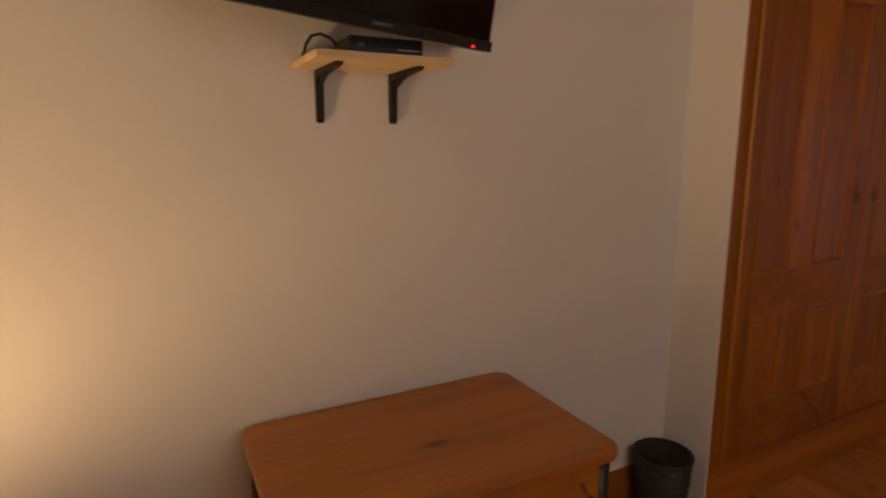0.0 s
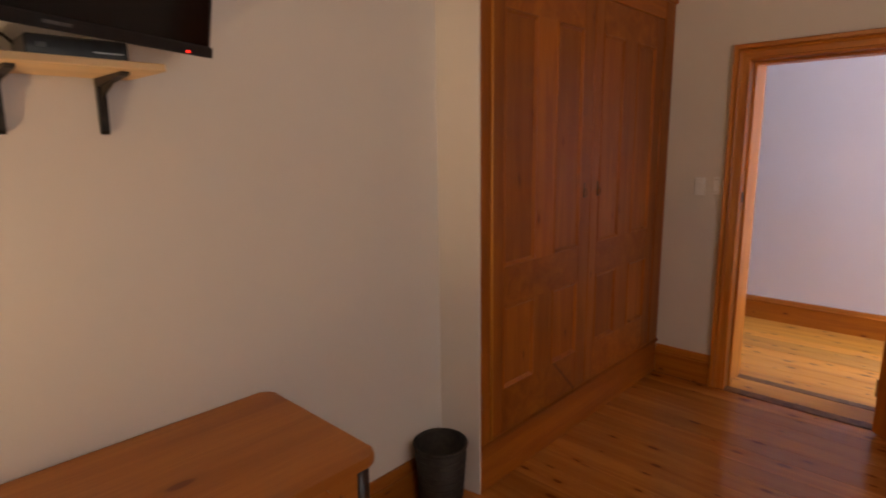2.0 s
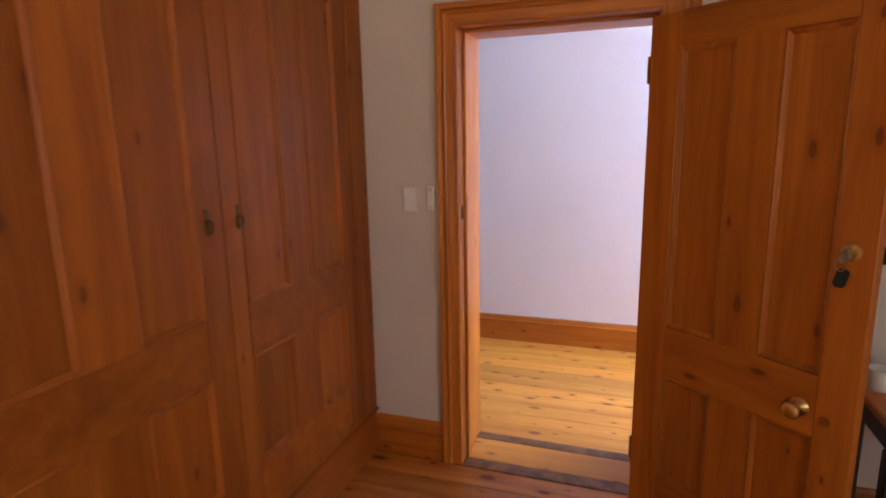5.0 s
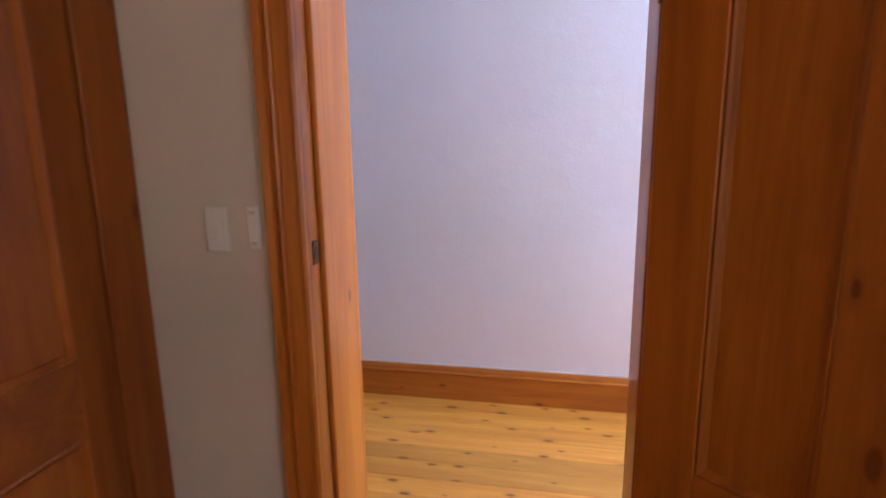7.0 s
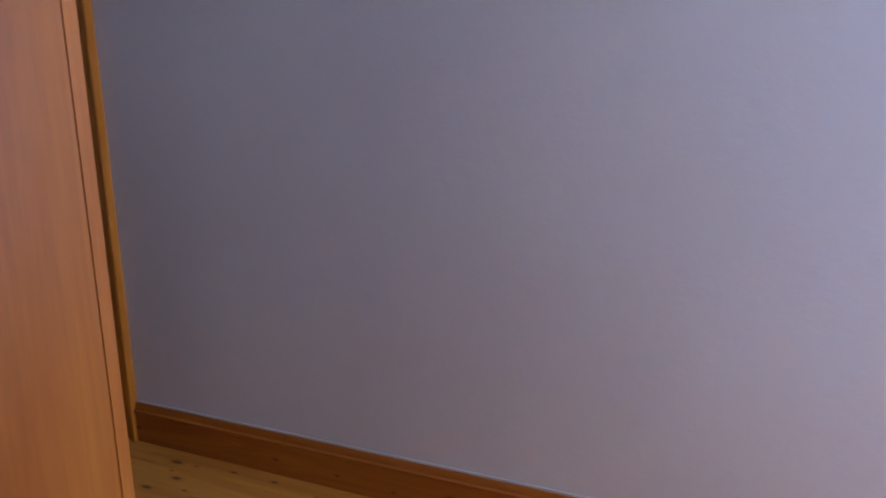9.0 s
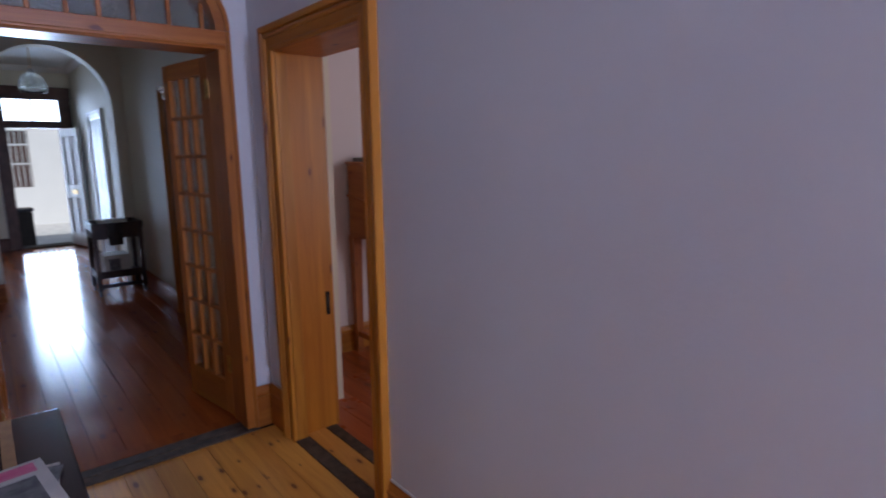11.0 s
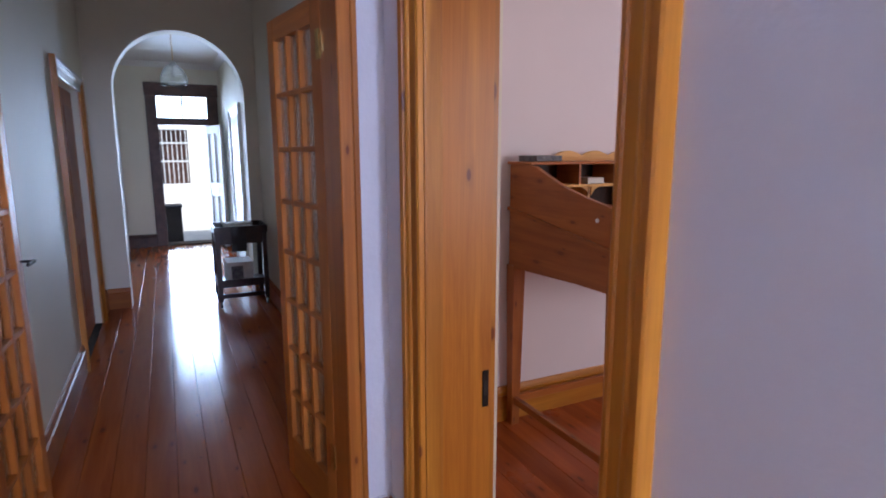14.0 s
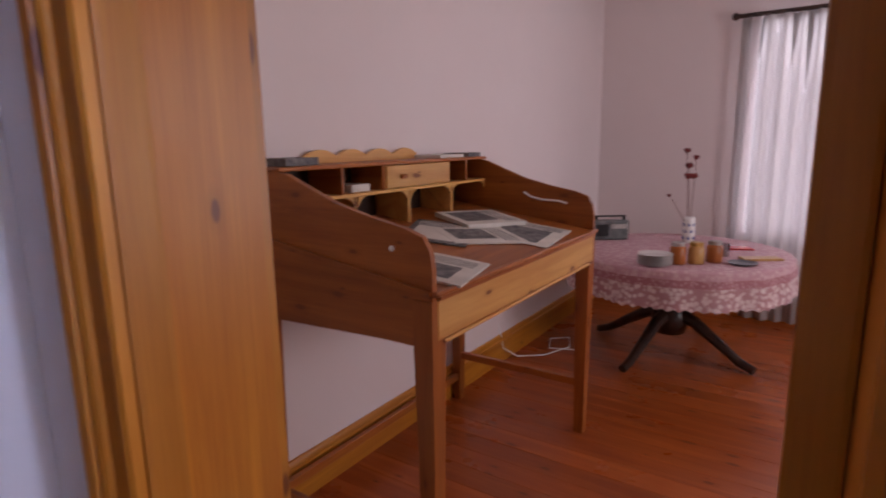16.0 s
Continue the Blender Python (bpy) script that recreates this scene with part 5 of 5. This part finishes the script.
t = thing("card_box", (-4.12, DY0 + .42, 1.346), "small white card box in a pigeonhole", "box")
part("box", boxes((-0.06, 0.05, -0.05, 0.06, 0.001, 0.032), bevel=0.002), PAPER, t, "", True)
wire = [(-4.33, 8.42, 0.30), (-4.30, 8.45, 0.10), (-4.24, 8.55, 0.02), (-4.10, 8.70, 0.008), (-4.0, 8.95, 0.008), (-4.08, 9.15, 0.008), (-4.2, 9.05, 0.008), (-4.12, 8.85, 0.008), (-3.85, 8.95, 0.008)]
tagged(part("extension_lead", tube(wire, 0.005, 6), WHITE), "white electric lead trailing on the floor", "cable")

for t in [o for o in scene.objects if o.parent is None and o.name.split(".")[0] in ("writing_desk", "reading_matter", "booklet", "card_box")]:
    t.location.x, t.location.y = t.location.x - 0.041, t.location.y

# ---- dining table and what stands on it ----
TX, TY, TR, TZ = -3.36, 9.26, 0.74, 0.765
dt = thing("dining_table", (TX, TY, 0), "round dark pedestal dining table", "table")
part("top", lathe([(TR - .02, 0), (TR, 0.008), (TR, 0.022), (TR - .02, 0.03)], (TX, TY, TZ - .032), 48), DARK_WOOD, dt)
smooth(part("pedestal", lathe([(0.10, 0.16), (0.13, 0.24), (0.12, 0.32), (0.06, 0.40), (0.055, 0.55), (0.08, 0.60), (0.16, 0.733)], (TX, TY, 0), 28), DARK_WOOD, dt, "dark turned pedestal"))
for k in range(4):
    a = radians(-106 + 90 * k)
    c, s = math.cos(a), math.sin(a)
    pts = [(r, z) for r, z in ((0.07, 0.30), (0.18, 0.27), (0.34, 0.17), (0.50, 0.065), (0.60, 0.030))]
    part("foot", tube([(TX + r * c, TY + r * s, z) for r, z in pts], [0.05, 0.045, 0.036, 0.030, 0.028], 10), DARK_WOOD, dt, "dark splayed foot")
cl = thing("tablecloth", (TX, TY, TZ), "pink printed tablecloth with a scalloped lace hem", "tablecloth")
seg = 144
rings = [[(TX, TY, TZ + .003)] * seg]
def cloth_ring(r, z, wav, scal):
    out = []
    for i in range(seg):
        a = 2 * math.pi * i / seg
        rr = r + wav * (math.sin(a * 17) + 0.6 * math.sin(a * 11 + 1.3))
        out.append((TX + rr * math.cos(a), TY + rr * math.sin(a), z + scal * abs(math.sin(a * 36))))
    return out


rs = [cloth_ring(0.02, TZ + .003, 0, 0), cloth_ring(0.5, TZ + .003, 0, 0), cloth_ring(TR - .005, TZ + .003, 0, 0), cloth_ring(TR + .006, TZ - .008, 0.001, 0), cloth_ring(TR + .010, TZ - .06, 0.004, 0),
      cloth_ring(TR + .0125, TZ - .095, 0.006, 0)]
smooth(part("cloth", loft(rs, caps=False), CLOTH, cl))
part("border_band", loft([cloth_ring(TR + .0120, TZ - .046, 0.004, 0), cloth_ring(TR + .0145, TZ - .094, 0.006, 0)], caps=False), ROSE, cl, "darker rose border band")
smooth(part("hem", loft([cloth_ring(TR + .0125, TZ - .0952, 0.006, 0), cloth_ring(TR + .016, TZ - .15, 0.010, 0), cloth_ring(TR + .022, TZ - .24, 0.014, 0.016)], caps=False), LACE, cl, "white lace hem with scalloped edge"))
TT = TZ + .004
for k in range(8):
    p = thing("plate", (-3.350, 8.660, TT + .002 + k * .0085), "white side plate in a stack on the table", "plate", "stack of plates")
    part("disc", lathe([(0.06, 0), (0.066, 0.003), (0.104, 0.012), (0.106, 0.015), (0.102, 0.014), (0.06, 0.006)], seg=28), CERAMIC, p, "", True)
for i, (x, y, mat) in enumerate(((-3.242, 8.780, AMBER), (-3.145, 8.840, INLAY), (-3.055, 8.940, AMBER))):
    j = thing("preserve_jar", (x, y, TT), "glass jar of brown preserve with a lid", "jar", "jars on the table")
    smooth(part("jar", lathe([(0.044, 0), (0.049, 0.008), (0.049, 0.098), (0.039, 0.114)], seg=24), DESK_Z if i != 1 else INLAY, j, "", True))
    part("lid", lathe([(0.042, 0.114), (0.042, 0.134), (0.038, 0.137)], seg=24), STEEL if i != 1 else BRASS, j, "metal lid", True)
gl = thing("drinking_glass", (-3.020, 9.140, TT), "clear drinking glass on the table", "glass")
smooth(part("glass", lathe([(0.026, 0), (0.030, 0.09), (0.028, 0.09), (0.024, 0.006), (0.001, 0.006)], seg=22, caps=False), CLEAR, gl, "", True))
va = thing("flower_vase", (-3.330, 9.590, TT), "blue and white vase with dried red flowers", "vase")
smooth(part("vase", lathe([(0.035, 0), (0.04, 0.01), (0.045, 0.10), (0.04, 0.17), (0.034, 0.20), (0.030, 0.20), (0.036, 0.16)], seg=26, caps=False), CERAMIC, va, "", True))
BLUE = mottled("blue_pattern", (0.05, 0.08, 0.25), (0.10, 0.14, 0.36), 0.3, 30)
for z in (0.04, 0.09, 0.14):
    for k in range(7):
        a = k * math.pi * 2 / 7 + z * 9
        r = 0.0435 if z < .12 else 0.042
        part("pattern", turned(boxes((-.001, .002, -.008, .008, -.010, .010)), pose(r * math.cos(a), r * math.sin(a), z, 0, 0, math.degrees(a))), BLUE, va, "", True)
for i, (dx, dy, dz, blooms) in enumerate(((-0.05, 0.02, 0.52, ((0.98, .026), (0.62, .030))), (0.02, 0.0, 0.46, ((1.0, .024), (0.7, .028))), (-0.02, -0.03, 0.40, ((1.0, .030), (0.8, .026))), (-0.16, 0.02, 0.17, ((1.0, .016),)))):
    part("stem", tube([(0, 0, 0.02), (dx * .3, dy * .3, 0.18), (dx * .7, dy * .7, 0.2 + dz * .5), (dx, dy, 0.18 + dz)], 0.0022, 5), DRY, va, "", True)
    for f, r in blooms:
        bmf = bmesh.new()
        for k in range(7):
            q = bmesh.ops.create_icosphere(bmf, subdivisions=1, radius=r * .5, matrix=Matrix.Translation((dx * f + r * .5 * math.cos(k * .9), dy * f + r * .5 * math.sin(k * .9), 0.18 + dz * f + r * .35 * math.sin(k * 2.1))))
        part("bloom", bmf, DRY, va, "dried dark red bloom", True)
rd = thing("radio", (-3.890, 9.460, TT), "grey portable radio on the table", "radio", turn=35)
part("case", boxes((-0.14, 0.14, -0.04, 0.04, 0, 0.155), bevel=0.01), RADIO, rd, "", True)
part("grille", boxes((-0.12, -0.02, -0.044, -0.0395, 0.03, 0.125), bevel=0.003), BLACK, rd, "", True)
part("dial", boxes((0.0, 0.12, -0.043, -0.0395, 0.09, 0.125)), STEEL, rd, "", True)
part("handle", boxes((-0.12, -0.10, -0.01, 0.01, 0.155, 0.185), (0.10, 0.12, -0.01, 0.01, 0.155, 0.185), (-0.12, 0.12, -0.01, 0.01, 0.180, 0.192), bevel=0.002), BLACK, rd, "", True)
nap = thing("napkin", (-2.990, 9.490, TT + .001), "folded red napkin on the table", "napkin", turn=20)
part("fold", boxes((-0.10, 0.10, -0.06, 0.06, 0, 0.010), bevel=0.003), RED, nap, "", True)
pn = thing("dark_dish", (-2.890, 8.940, TT), "flat dark oval dish on the table", "dish", turn=25)
part("dish", lathe([(0.05, 0), (0.085, 0.012), (0.088, 0.015), (0.05, 0.006)], seg=26), BLACK, pn, "", True)
bd = thing("bread_board", (-2.810, 9.160, TT), "small wooden board on the table", "board", turn=30)
part("board", boxes((-0.12, 0.12, -0.05, 0.05, 0, 0.014), bevel=0.004), INLAY, bd, "", True)

# ---- curtains ----
rod = thing("curtain_rod", (-2.3, 10.36, 2.50), "dark wooden curtain rod over the window", "curtain rod")
part("rod", tube([(-3.22, 10.36, 2.50), (-1.35, 10.36, 2.50)], 0.018, 12), DARK_WOOD, rod)
for x in (-3.22, -1.35):
    smooth(part("finial", lathe([(0.010, -.03), (0.026, -.012), (0.026, .012), (0.010, .03)], (x, 10.36, 2.50), 16), DARK_WOOD, rod))
    part("bracket", boxes((x - .01 + (0.1 if x < -2 else -0.1), x + .01 + (0.1 if x < -2 else -0.1), 10.36, 10.45, 2.485, 2.50)), DARK_WOOD, rod)
for x0, x1, ph in ((-3.17, -3.09, 0.0), (-3.03, -1.45, 1.0)):
    t = thing("curtain", ((x0 + x1) / 2, 10.34, 0.02), "long white curtain hanging in folds by the window", "curtain", "dining room curtains")
    k = int((x1 - x0) / 0.0085)
    f = lambda i, z: 10.345 + 0.028 * math.sin(i * 0.0085 * 58 + ph + 0.4 * math.sin(z)) + 0.012 * math.sin(i * 0.0085 * 23 + z * .7)
    rings = [[(x0 + (x1 - x0) * i / k, f(i, z), z) for i in range(k + 1)] + [(x0 + (x1 - x0) * i / k, f(i, z) + .003, z) for i in range(k, -1, -1)] for z in (0.03, 0.7, 1.4, 2.1, 2.48)]
    smooth(part("drape", loft(rings), SHEER, t))

# ---- floor boards, last ----
rng = random.Random(5)


def boards(x0, x1, y0, y1, width, mat, longest=4.2):
    """Pine boards along x with worn edges and staggered ends."""
    n = max(1, round((y1 - y0) / width))
    w = (y1 - y0) / n
    for i in range(n):
        xs = [x0]
        while x1 - xs[-1] > longest:
            xs.append(xs[-1] + rng.uniform(2.2, 3.8))
        xs.append(x1)
        for a, c in zip(xs, xs[1:]):
            ya, yb, g = y0 + i * w + .0007, y0 + (i + 1) * w - .0007, 0.0013
            dz = rng.uniform(-0.0012, 0.0)
            o = part("plank", loft([[(xx - a, ya - y0 - i * w, -0.02), (xx - a, ya - y0 - i * w, dz - g), (xx - a, ya - y0 - i * w + g, dz), (xx - a, yb - y0 - i * w - g, dz), (xx - a, yb - y0 - i * w, dz - g), (xx - a, yb - y0 - i * w, -0.02)] for xx in (a + .0008, c - .0008)]), mat, floor)
            o.location = (a, y0 + i * w, 0)


boards(-1.80, 2.4, -2.3, 3.656, 0.135, FLOOR_BED)
boards(-3.55, 3.6, 3.995, 5.432, 0.128, FLOOR_HALL, 9)
boards(-12.05, -3.79, 4.16, 5.68, 0.138, FLOOR_CORR, 9)
boards(-4.325, 0.4, 5.69, 10.45, 0.135, FLOOR_DINE, 5)
